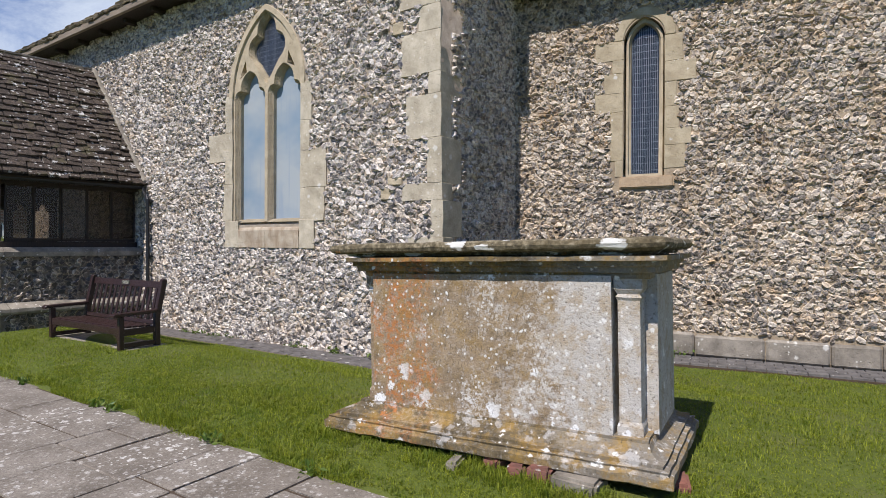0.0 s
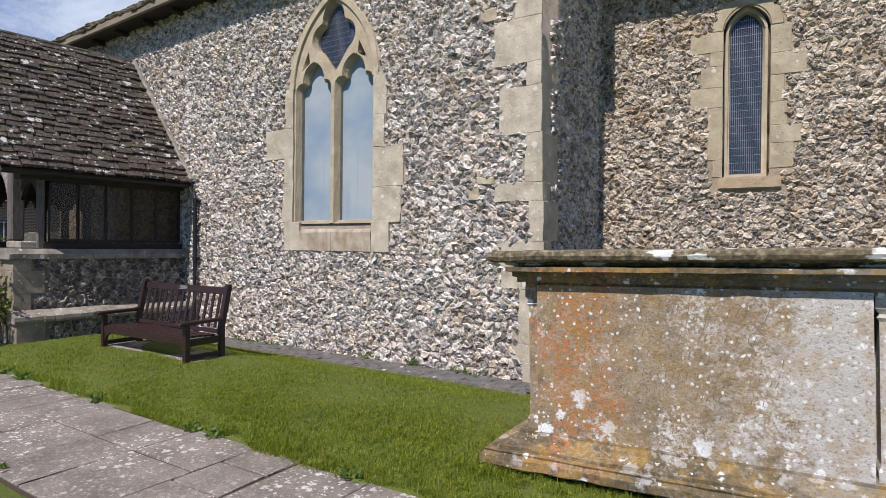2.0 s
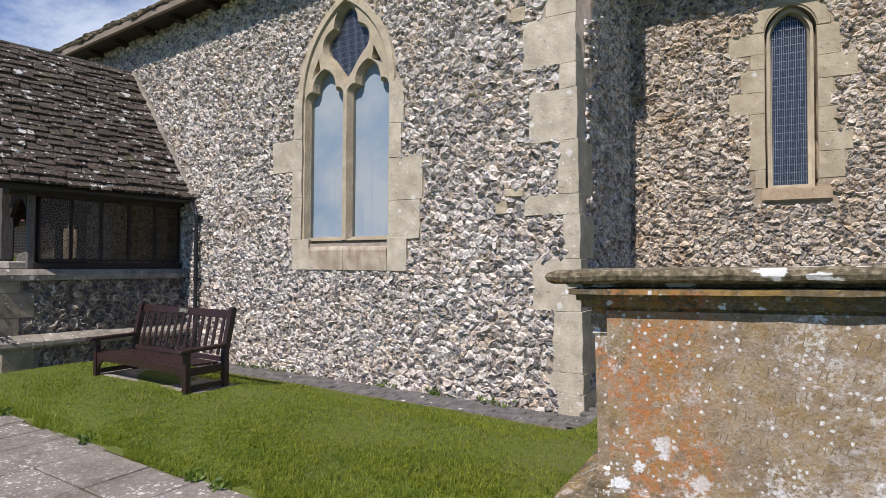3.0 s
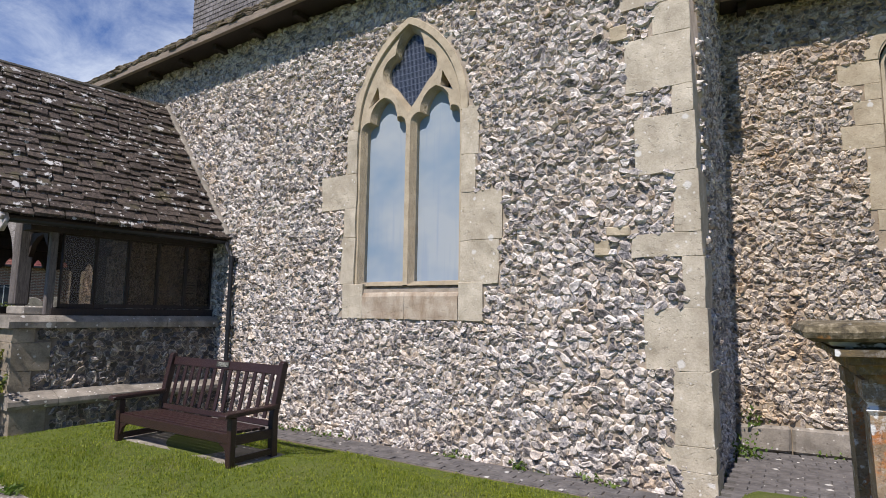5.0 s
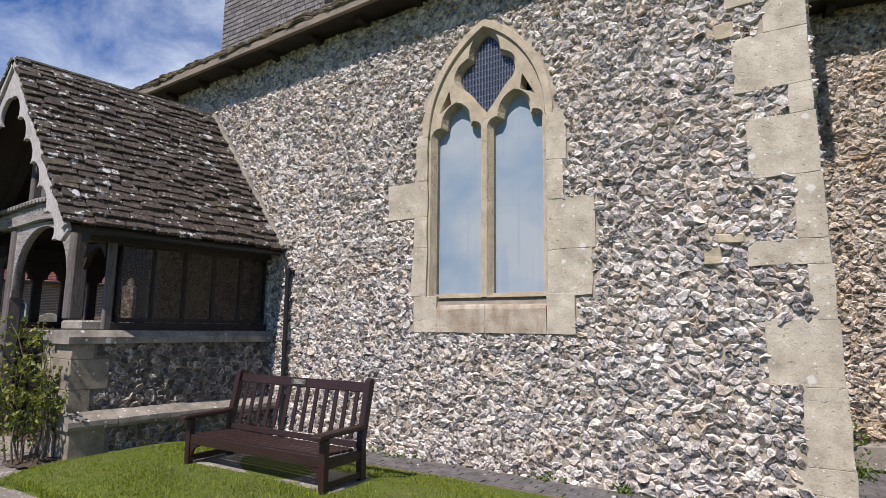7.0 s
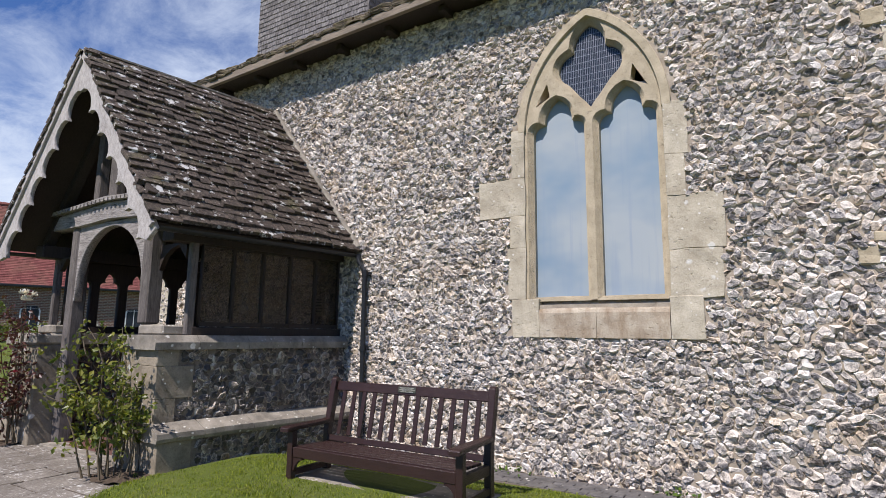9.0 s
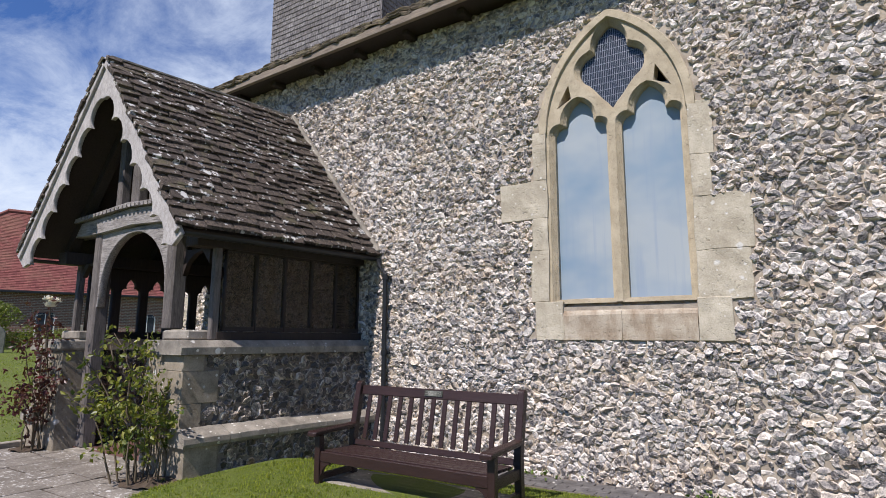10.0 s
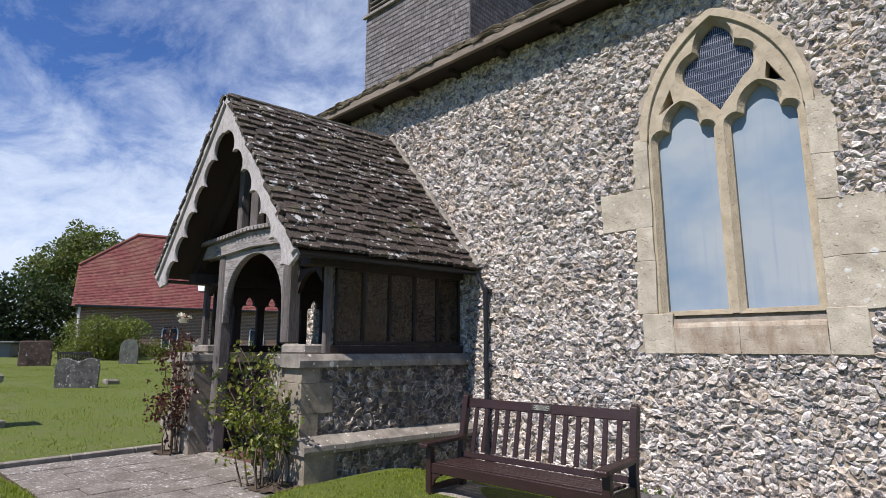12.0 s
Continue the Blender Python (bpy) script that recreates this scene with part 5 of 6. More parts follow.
lay_paving()
kerb = tagged(new("kerb"), "low stone kerb edging the lawn", "kerb", kind="structure")
y, rk = 2.3, random.Random(5)
while y < 6.5:
    ln = rk.uniform(0.6, 0.95)
    part("kerb_stone", rough_up(box(-16.28, -16.16, y, y + ln - 0.01, -0.1, 0.07, 0.012), 0.006, 4), GREY_STONE, kerb)
    y += ln
doorstep = tagged(part("doorstep", rough_up(box(-15.2, -13.45, 4.48, 4.75, -0.05, 0.035, 0.01), 0.004, 4), GREY_STONE), "worn stone step before the porch", kind="structure")
soil = bmesh.new()
for cx, cy, rx, ry in ((-12.66, 4.25, 0.46, 0.30), (-15.8, 4.5, 0.36, 0.42)):
    ringv = [soil.verts.new((cx + rx * math.cos(t) * (1 + 0.15 * math.sin(3 * t)), cy + ry * math.sin(t), 0.005)) for t in np.linspace(0, 2 * math.pi, 18)[:-1]]
    top = soil.verts.new((cx, cy, 0.035))
    for k in range(17):
        soil.faces.new((ringv[k], ringv[(k + 1) % 17], top))
bmesh.ops.subdivide_edges(soil, edges=soil.edges[:], cuts=2)
rough_up(soil, 0.045, 11)
tagged(part("flower_bed", soil, SOIL), "bare soil with dead leaves round the roses", kind="structure")

# ---- brick drain path along the walls ----
BRICK_GREY = stone_material("blue_grey_brick", (0.185, 0.172, 0.162), (0.10, 0.093, 0.089), 6.0, lichen=0.06)
brick_path = tagged(part("brick_path", box(-12.0, CORNER + 0.3, 6.47, 7.0, -0.3, -0.034), MORTAR_DARK), "narrow path of dark grey bricks along the wall", kind="structure")
part("bed", box(CORNER + 0.25, 5.0, 8.83, 9.45, -0.3, -0.012, bm=box(CORNER + 0.25, CORNER + 1.0, 8.40, 8.83, -0.3, -0.012)), SOIL, brick_path).matrix_basis = ASKEW


def lay_bricks():
    r = random.Random(8)
    shapes = [mesh_of(rough_up(box(-0.107, 0.107, -0.052, 0.052, -0.05, 0, 0.005), 0.003, 9), "brick") for _ in range(4)]
    def row(x0, x1, y, z, off, turn=Matrix.Identity(4)):
        x = x0 + off
        while x < x1:
            ob = part("brick", r.choice(shapes), BRICK_GREY, brick_path)
            ob.matrix_basis = turn @ pose(x, y + r.uniform(-0.004, 0.004), z + r.uniform(-0.006, 0.004), r.uniform(-1, 1), r.uniform(-1, 1), r.uniform(-1, 1))
            x += 0.223
    for k in range(4):
        row(-11.8, CORNER + 0.25, 6.54 + 0.112 * k, -0.022, 0.11 * (k % 2))
    for k in range(9):
        row(CORNER + 0.1, 2.2 if k > 3 else CORNER + 0.9, 8.452 + 0.112 * k, 0.02, 0.11 * (k % 2), ASKEW)
    for k in range(4):
        row(CORNER + 0.95, CORNER + 1.75, 8.452 + 0.112 * k, 0.02, 0.11 * (k % 2), ASKEW)
    for k in range(18):
        row(CORNER + 0.16, CORNER + (0.62 if k < 8 else 1.75), 6.50 + 0.112 * k, 0.035, 0.11 * (k % 2))


lay_bricks()

# ---- bell turret ----
def shingle_material():
    m, n = material("grey_shingles", 0.85)
    p, r = place_of(n), chance(n)
    g = n.noise(n.scaled(p, 14.0, 14.0, 2.0), 3.0, 4.0, 0.6)
    c = n.mix(n.ramp(g, (0.3, 0.0), (0.68, 1.0)), (0.045, 0.040, 0.038), (0.30, 0.275, 0.262))
    c = n.mix(n.math("MULTIPLY", r, 0.7), c, n.mix(1.0, c, (0.36, 0.34, 0.33), "MULTIPLY"))
    finish(n, c, g, 0.5, 0.01)
    return m


SHINGLE = shingle_material()
TX0, TX1, TY0, TY1, TZ1 = -19.1, -14.95, 10.65, 15.4, 13.6
turret = thing("bell_turret", "square shingled bell turret with louvred openings", "turret")
part("core", box(TX0 + 0.06, TX1 - 0.06, TY0 + 0.06, TY1 - 0.06, 7.6, TZ1), OAK_SHADED, turret)
part("roof", rect_loft(TX0 - 0.25, TX1 + 0.25, TY0 - 0.25, TY1 + 0.25, ((0, TZ1), (0, TZ1 + 0.1), (1.3, TZ1 + 2.2), (1.6, TZ1 + 3.2)), 0.01, 0.5), SHINGLE, turret)
for k, (x0, w) in enumerate(((TX0 + 0.2, 1.7), (TX0 + 2.2, 1.7))):
    louvre = part("louvre_opening", box(x0, x0 + w, TY0 - 0.02, TY0 + 0.05, 11.75, 13.2), OAK_SHADED, turret)
    for j in range(8):
        part("louvre_slat", box(x0 + 0.05, x0 + w - 0.05, TY0 - 0.08, TY0 + 0.02, 11.8 + j * 0.17, 11.83 + j * 0.17, 0.004, None), OAK, louvre)
    part("post", box(x0 - 0.08, x0, TY0 - 0.06, TY0 + 0.05, 11.7, 13.3, 0.006), OAK_UP, turret)
    part("post", box(x0 + w, x0 + w + 0.08, TY0 - 0.06, TY0 + 0.05, 11.7, 13.3, 0.006), OAK_UP, turret)
part("sill_band", box(TX0 - 0.08, TX1 + 0.08, TY0 - 0.08, TY0 + 0.02, 11.6, 11.7, 0.01), OAK, turret)


def lay_shingles():
    r = random.Random(31)
    shapes = [mesh_of(box(-0.5, 0.5, -0.016, 0.016, 0, 0.30 + 0.02 * k, 0.004), "shingle") for k in range(3)]
    count = 0
    joined = bmesh.new()
    for row in range(26):
        z = 8.0 + row * 0.14
        for face in (0, 1):
            x, end = (TX0, TX1) if face == 0 else (TY0, TY1)
            x -= r.uniform(0, 0.15)
            while x < end:
                w = r.uniform(0.15, 0.27)
                x0, x1 = max(x, TX0 if face == 0 else TY0), min(x + w, end)
                if x1 - x0 > 0.03:
                    tip = pose(0, 0, 0, -6 + r.gauss(0, 1.0), r.gauss(0, 1.2))
                    scale = Matrix.Diagonal((x1 - x0 - 0.008, 1, 1, 1))
                    m = Matrix.Translation(((x0 + x1) / 2, TY0 + 0.02, z + r.uniform(-0.01, 0.01))) @ tip @ scale if face == 0 else \
                        Matrix.Translation((TX1 - 0.02, (x0 + x1) / 2, z)) @ pose(0, 0, 0, 0, 0, 90) @ tip @ scale
                    if face == 0 and z > 8.95 and z < 11.55 and count < 300:
                        ob = part("shingle", shapes[count % 3], SHINGLE, turret)
                        ob.matrix_basis = m
                        count += 1
                    else:
                        tmp = shapes[0].copy()
                        tmp.transform(m)
                        joined.from_mesh(tmp)
                        bpy.data.meshes.remove(tmp)
                x += w
    tagged(part("shingle_covering", joined, SHINGLE, turret), kind="stuff")


# ---- roses ----
def leaves_mesh(name, spots_at, size, mat, rng, droop=0.5):
    """Many small pointed leaves, each folded along its rib, at the given places."""
    P = np.asarray(spots_at)
    n = len(P)
    d = rng.normal(size=(n, 3))
    d[:, 2] -= droop
    d /= np.linalg.norm(d, axis=1)[:, None]
    side = np.cross(d, rng.normal(size=(n, 3)))
    side /= np.linalg.norm(side, axis=1)[:, None]
    up = np.cross(side, d)
    s = (size * rng.uniform(0.6, 1.3, n))[:, None]
    v = np.stack([P, P + d * s * 0.45 + side * s * 0.30 + up * s * 0.10, P + d * s, P + d * s * 0.45 - side * s * 0.30 + up * s * 0.10], 1).reshape(-1, 3)
    i = np.arange(n)[:, None] * 4
    f = np.concatenate([i + np.array([0, 1, 2]), i + np.array([0, 2, 3])])
    return soup(name, v, f, mat)


STEM = plain_material("rose_stem", (0.13, 0.10, 0.06), 0.7)
ROSE_GREEN = leaf_material("rose_leaves", (0.055, 0.092, 0.015), (0.26, 0.245, 0.042), 0.4)
ROSE_RED = leaf_material("young_red_leaves", (0.075, 0.018, 0.020), (0.12, 0.05, 0.035), 0.4)
PETAL = plain_material("cream_petals", (0.88, 0.82, 0.68), 0.6, 0, 0.04)
PINK_PETAL = leaf_material("pink_petals", (0.40, 0.05, 0.09), (0.5, 0.08, 0.13), 0.6)


def rose_bush(label, x, y, height, spread, stems, leafmat, leaves, seed, lean=(0, 0)):
    ob = thing("rose_bush", label, "rose bush", m=Matrix.Translation((x, y, 0.03)))
    rng = np.random.default_rng(seed)
    tips, along = [], []
    for k in range(stems):
        a = rng.uniform(0, 2 * math.pi)
        h = height * rng.uniform(0.35, 1.0)
        r = spread * rng.uniform(0.3, 1.0)
        b0 = rng.uniform(0, 0.45) * spread
        pts = [Vector((b0 * math.cos(a), b0 * math.sin(a), 0))]
        for i in range(1, 6):
            f = i / 5
            pts.append(Vector((b0 * math.cos(a) * (1 - f) + (r * math.cos(a) + lean[0]) * f ** 1.3 + rng.normal(0, 0.03), b0 * math.sin(a) * (1 - f) + (r * math.sin(a) + lean[1]) * f ** 1.3 + rng.normal(0, 0.03), h * (1 - (1 - f) ** 1.4))))
        part("stem", tube(pts, 0.012 if k > 2 else 0.018, 5, taper=0.35), STEM, ob)
        tips.append(pts[-1])
        for i in range(2, 6):
            for _ in range(max(1, leaves // (stems * 20)) if i > 2 else 2):
                f = rng.uniform(0, 1)
                p = pts[i - 1].lerp(pts[i], f)
                mid = p + Vector(rng.normal(0, 0.085, 3).tolist())
                along += [tuple(mid + Vector(rng.normal(0, 0.022, 3).tolist())) for _ in range(5)]
    tagged(part("foliage", leaves_mesh("leaves", along, 0.068, leafmat, rng), None, ob), kind="stuff")
    return ob, tips


def bloom(parent, p, r, mat, seed, name="bloom"):
    rng = np.random.default_rng(seed)
    b = bmesh.new()
    for ring, (n, tilt, rad) in enumerate(((6, 1.15, 1.0), (5, 0.75, 0.75), (4, 0.35, 0.5), (3, 0.1, 0.3))):
        for k in range(n):
            a = 2 * math.pi * (k + 0.4 * ring) / n + rng.normal(0, 0.1)
            m = Matrix.Rotation(a, 4, "Z") @ Matrix.Rotation(tilt, 4, "Y")
            q = [b.verts.new(m @ Vector((x * r * rad, yy * r * rad, z * r * (0.7 + 0.3 * rad)))) for x, yy, z in ((0.05, 0, 0), (0.22, 0.42, 0.55), (0.12, 0, 0.75), (0.22, -0.42, 0.55))]
            q2 = b.verts.new(m @ Vector((-0.05 * r, 0, r * 0.98 * (0.7 + 0.3 * rad))))
            b.faces.new((q[0], q[1], q[2])), b.faces.new((q[0], q[2], q[3])), b.faces.new((q[1], q2, q[2])), b.faces.new((q[2], q2, q[3]))
    ob = part(name, b, mat, parent, "open cream rose" if mat is PETAL else "faded pink rose")
    ob.location = p
    return ob


bush, tips = rose_bush("green leggy rose bush at the porch corner", -12.72, 4.16, 1.62, 0.62, 15, ROSE_GREEN, 2000, 5, (-0.22, -0.05))
dark, tips2 = rose_bush("tall rose bush with dark red young leaves", -15.72, 4.42, 2.15, 0.68, 14, ROSE_RED, 1500, 9, (0.08, -0.05))
tagged(part("foliage", leaves_mesh("leaves", [tuple(Vector(p) + Vector((0, 0, 0))) for p in np.random.default_rng(3).normal((0.05, 0, 1.0), (0.26, 0.2, 0.24), (80, 3))], 0.06, ROSE_GREEN, np.random.default_rng(4)), None, dark), kind="stuff")
for k, d in enumerate(((0, 0, 0), (0.09, 0.03, 0.06), (-0.08, 0.02, 0.03), (0.03, -0.05, 0.09))):
    bloom(dark, Vector((0.02, -0.08, 1.93)) + Vector(d), 0.095, PETAL, k)
part("stem", tube([(0.02, 0, 0.1), (0.0, -0.05, 0.9), (0.02, -0.08, 1.95)], 0.012, 5, taper=0.5), STEM, dark)
for k, p in enumerate(((-0.42, -0.2, 0.75), (-0.5, 0.05, 0.45), (0.35, -0.25, 0.95))):
    bloom(dark, Vector(p), 0.05, PINK_PETAL, 20 + k)
    part("stem", tube([(0, 0, 0.1), Vector(p) * 0.6, Vector(p)], 0.009, 5, taper=0.5), STEM, dark)

# ---- weeds at the wall's foot ----
WEED = leaf_material("weed_leaves", (0.07, 0.13, 0.02), (0.16, 0.22, 0.04), 0.5)


def weed(x, y, z, spread, height, leaves, seed):
    rng = np.random.default_rng(seed)
    P = np.stack([rng.normal(0, spread, leaves), rng.normal(0, spread * 0.6, leaves), np.abs(rng.normal(0, height, leaves)) + 0.02], 1)
    ob = tagged(part("weed", leaves_mesh("weed", P, 0.055, WEED, rng, -0.3), None), "small green weed in a joint of the ground", "weed", "weeds in joints", "stuff")
    ob.location = (x, y, z)


for k, (x, y, z, sp, h, n_) in enumerate(((-4.78, 8.75, 0.0, 0.10, 0.12, 130), (-4.72, 9.2, 0.3, 0.07, 0.08, 60), (-6.75, 6.93, -0.05, 0.06, 0.05, 40), (-7.6, 6.95, -0.05, 0.09, 0.03, 40),
                                        (-10.2, 6.94, -0.05, 0.2, 0.03, 70), (-9.5, 6.95, -0.05, 0.2, 0.03, 70), (-3.9, 9.3, 0.02, 0.15, 0.03, 50), (-5.9, 6.93, -0.05, 0.12, 0.04, 50), (-2.6, 9.3, 0.02, 0.2, 0.03, 50))):
    weed(x, y, z, sp, h, n_, 60 + k)

for k in range(12):
    rw = random.Random(300 + k)
    weed(rw.uniform(-11.5, -3.5), rw.choice((2.29, 3.58)) + rw.uniform(-0.02, 0.02), -0.02, 0.05, 0.02, 34, 90 + k)

# ---- churchyard beyond ----
def headstone(x, y, rz, tilt, outline, thick, label, mat=GREY_STONE):
    me = plate([outline], thick, 0.012)
    ob = tagged(part("headstone", me, mat), label, "headstone", "headstones in the churchyard")
    ob.matrix_basis = pose(x, y, float(ground_height(x, y)) - 0.08, tilt, 0, rz)
    return ob


LICHEN_STONE = stone_material("lichened_headstone", (0.20, 0.19, 0.175), (0.075, 0.07, 0.066), 6.0, lichen=0.35)
double = [(-0.52, 0), (0.52, 0), (0.54, 0.68)] + [(0.54 - 0.06 * i, 0.80 + 0.11 * math.sin(math.pi * i / 8)) for i in range(1, 8)] + [(0.0, 0.805)] + [(-0.06 - 0.06 * i, 0.80 + 0.11 * math.sin(math.pi * i / 8)) for i in range(1, 8)] + [(-0.54, 0.68)]
headstone(-24.95, 5.5, 62, 3, double, 0.12, "broad double-headed grey headstone spotted with lichen", LICHEN_STONE)
round_top = [(-0.42, 0), (0.42, 0), (0.42, 0.85)] + arc(0, 0.85, 0.42, 0, 180, 10)[1:]
DARK_STONE = stone_material("mossy_dark_headstone", (0.17, 0.175, 0.145), (0.09, 0.095, 0.08), 5.0, lichen=0.1)
headstone(-33.1, 9.6, 60, -2, [(x * 0.85, z * 0.9) for x, z in round_top], 0.12, "dark round-topped headstone by the shrubs", DARK_STONE)
headstone(-32.0, 12.3, 60, 4, round_top, 0.12, "round-topped headstone behind the roses")
headstone(-33.0, 13.6, 60, 2, round_top, 0.12, "round-topped headstone near the barn")
tagged(part("flat_stone", rough_up(box(-0.25, 0.25, -0.18, 0.18, -0.05, 0.12, 0.04, Matrix.Translation((-25.7, 6.62, float(ground_height(-25.7, 6.62))))), 0.05, 5), GREY_STONE), "small rough pale stone in the grass", "stone")
far_bench = bench(pose(-30.15, 7.10, float(ground_height(-30.15, 7.10)) + 0.05, 0, 0, 118) @ Matrix.Scale(0.68, 4), "brown slatted bench facing away across the lawn")
urn = thing("pedestal_tomb", "grey stone pedestal with a moulded top at the lawn's edge", "monument", m=pose(-19.55, 2.55, float(ground_height(-19.5, 2.6)) - 0.02))
part("base", rect_loft(-0.35, 0.35, -0.35, 0.35, ((0, 0), (0, 0.12), (0.1, 0.16)), 0.008, 0.2), GREY_STONE, urn)
part("shaft", rect_loft(-0.18, 0.18, -0.18, 0.18, ((0, 0.15), (0.04, 0.3), (0.02, 0.75)), 0.006, 0.2), GREY_STONE, urn)
part("cap", rect_loft(-0.26, 0.26, -0.26, 0.26, ((0.08, 0.74), (0, 0.8), (0, 0.9), (0.06, 0.95)), 0.006, 0.2), GREY_STONE, urn)


def barn_brick_material():
    m, n = material("barn_brick", 0.9)
    g = at(n)
    t = n.add("ShaderNodeTexBrick", Scale=1.0)
    t.inputs["Brick Width"].default_value, t.inputs["Row Height"].default_value, t.inputs["Mortar Size"].default_value = 0.24, 0.085, 0.012
    for key, c in (("Color1", (0.27, 0.125, 0.085)), ("Color2", (0.15, 0.098, 0.078)), ("Mortar", (0.38, 0.33, 0.27))):
        t.inputs[key].default_value = (*c, 1)
    turn = n.add("ShaderNodeMapping")
    turn.inputs["Rotation"].default_value = (radians(90), 0, 0)
    n.link(g, turn.inputs["Vector"])
    n.link(turn.outputs[0], t.inputs["Vector"])
    c = n.mix(n.math("MULTIPLY", n.noise(place_of(n), 1.5, 4.0), 0.7), t.outputs[0], n.mix(1.0, t.outputs[0], (0.65, 0.62, 0.6), "MULTIPLY"))
    finish(n, c, t.outputs[1], 0.3, 0.01)
    return m


def barn_tile_material():
    m, n = material("red_clay_tiles", 0.85)
    p, r = place_of(n), chance(n)
    c = n.mix(r, (0.135, 0.036, 0.032), (0.23, 0.075, 0.062))
    c = n.mix(n.ramp(n.noise(p, 0.8, 5.0, 0.6), (0.45, 0.0), (0.7, 0.45)), c, (0.22, 0.14, 0.085))
    finish(n, c, n.noise(p, 20.0, 3.0), 0.3, 0.01)
    return m


BARN_BRICK, CLAY = barn_brick_material(), barn_tile_material()
WHITE = plain_material("white_paint", (0.72, 0.72, 0.70), 0.5, 0, 0.08)


def far_barn():
    """A long barn with a half-hipped tiled roof; local x runs along its front from the near end."""
    ob = thing("barn", "brick barn with a steep red clay tile roof", "barn", m=pose(-41.45, 9.7, 0.6, 0, 0, 72))
    ln, dp, ez, hz, rz = 26.0, 8.0, 3.45, 5.6, 8.0
    part("wall", box(0, ln, 0, dp, -0.6, ez), BARN_BRICK, ob, "red-brown brick wall")
    gable_w = bmesh.new()
    gable_w.faces.new([gable_w.verts.new(v) for v in ((0.02, 0, ez), (0.02, dp, ez), (0.02, dp - 1.9, hz), (0.02, 1.9, hz))])
    part("gable", gable_w, BARN_BRICK, ob)
    roof = bmesh.new()
    o = 0.25
    k = (rz - ez) / (dp / 2)
    hip = 2.6
    pts = {n: roof.verts.new(v) for n, v in dict(a=(-o, -o, ez - o * k), b=(ln, -o, ez - o * k), c=(ln, dp / 2, rz), d=(hip, dp / 2, rz), e=(-o, (hz - ez) / k, hz), f=(-o, dp - (hz - ez) / k, hz), g=(-o, dp + o, ez - o * k), h=(ln, dp + o, ez - o * k)).items()}
    for q in ("abcde", "def", "gfdch"):
        roof.faces.new([pts[c] for c in q])
    bmesh.ops.recalc_face_normals(roof, faces=roof.faces)
    slope = part("roof", roof, CLAY, ob, "red clay tiles")
    # tile courses
    b = bmesh.new()
    n = Vector((0, -k, 1)).normalized()
    d = Vector((0, 1, k)).normalized()
    rows = 52
    total = (dp / 2 + o) * math.sqrt(1 + k * k)
    r = random.Random(2)
    verts, faces = [], []
    for i in range(rows):
        t0 = total * i / rows
        y0 = -o + t0 / math.sqrt(1 + k * k)
        z0 = ez - o * k + (y0 + o) * k
        x0 = -o if z0 < hz else -o + (z0 - hz) / (rz - hz) * (hip + o)
        x = x0 + r.uniform(0, 0.1)
        while x < 16:
            w = 0.17
            base = len(verts)
            lift = 0.02 + r.uniform(0, 0.012)
            p = Vector((x, y0, z0))
            for q, h in ((p, lift), (p + Vector((w * 0.95, 0, 0)), lift), (p + Vector((w * 0.95, 0, 0)) + d * total / rows * 1.15, 0.006), (p + d * total / rows * 1.15, 0.006), (p, 0.004), (p + Vector((w * 0.95, 0, 0)), 0.004)):
                verts.append(tuple(q + n * h))
            faces += [(base, base + 1, base + 2, base + 3), (base + 4, base + 5, base + 1, base)]
            x += w
    tagged(part("tile_covering", soup("tiles", np.array(verts), np.array(faces), CLAY), None, slope), kind="stuff")
    part("ridge_tiles", tube([(hip - 0.05, dp / 2, rz + 0.02), (ln, dp / 2, rz + 0.02)], 0.13, 8), CLAY, ob)
    part("hip_tiles", tube([(-o, (hz - ez) / k, hz + 0.02), (hip, dp / 2, rz + 0.02)], 0.1, 6), CLAY, ob)
    part("gutter", box(-0.1, ln, -0.36, -0.26, ez - 0.32, ez - 0.2, 0.02), IRON, ob)
    part("downpipe", tube([(0.12, -0.1, ez - 0.2), (0.12, -0.08, -0.3)], 0.06, 6), WHITE, ob, "white downpipe")
    for x in (4.6, 9.4, 14.0):
        win = part("window", plate([arch_outline(x, 0.44, 0.9, 1.9, 0.22), arch_outline(x, 0.37, 1.0, 1.88, 0.17)], 0.08), WHITE, ob, "white arched window")
        win.location.y = -0.05
        part("pane", plate([arch_outline(x, 0.37, 0.98, 1.98, 0.2)], 0.02), LEADED, win)
        part("bar", box(x - 0.02, x + 0.02, -0.01, 0.03, 1.0, 2.15), WHITE, win)
    y = 0.9
    sky_l = part("skylight", box(6.0, 7.3, -0.25, 0.25, 0, 0.06, 0.01, Matrix.Translation((0, y, ez + y * k + 0.05)) @ Matrix.Rotation(math.atan(k), 4, "X")), WHITE, ob, "pale roof light")
    return ob


far_barn()
tagged(part("brick_wall", rough_up(box(-0.15, 0.15, -0.52, 0.52, -0.3, 0.95, 0.03, pose(-33.0, 6.24, float(ground_height(-33.0, 6.4)), 0, 0, -18)), 0.05, 4, 3), stone_material("dark_old_brick", (0.13, 0.085, 0.066), (0.06, 0.042, 0.034), 7.0, lichen=0.1)), "low old brick wall beside the shrubs", "wall")
shed = thing("shed", "low grey garden shed in the shade of the trees", "shed", m=pose(-39.4, 5.2, float(ground_height(-39.4, 5.2)), 0, 0, 70))
part("walls", box(-1.6, 1.6, -1.0, 1.0, -0.2, 0.55, 0.02), plain_material("grey_render", (0.20, 0.21, 0.21), 0.8), shed)
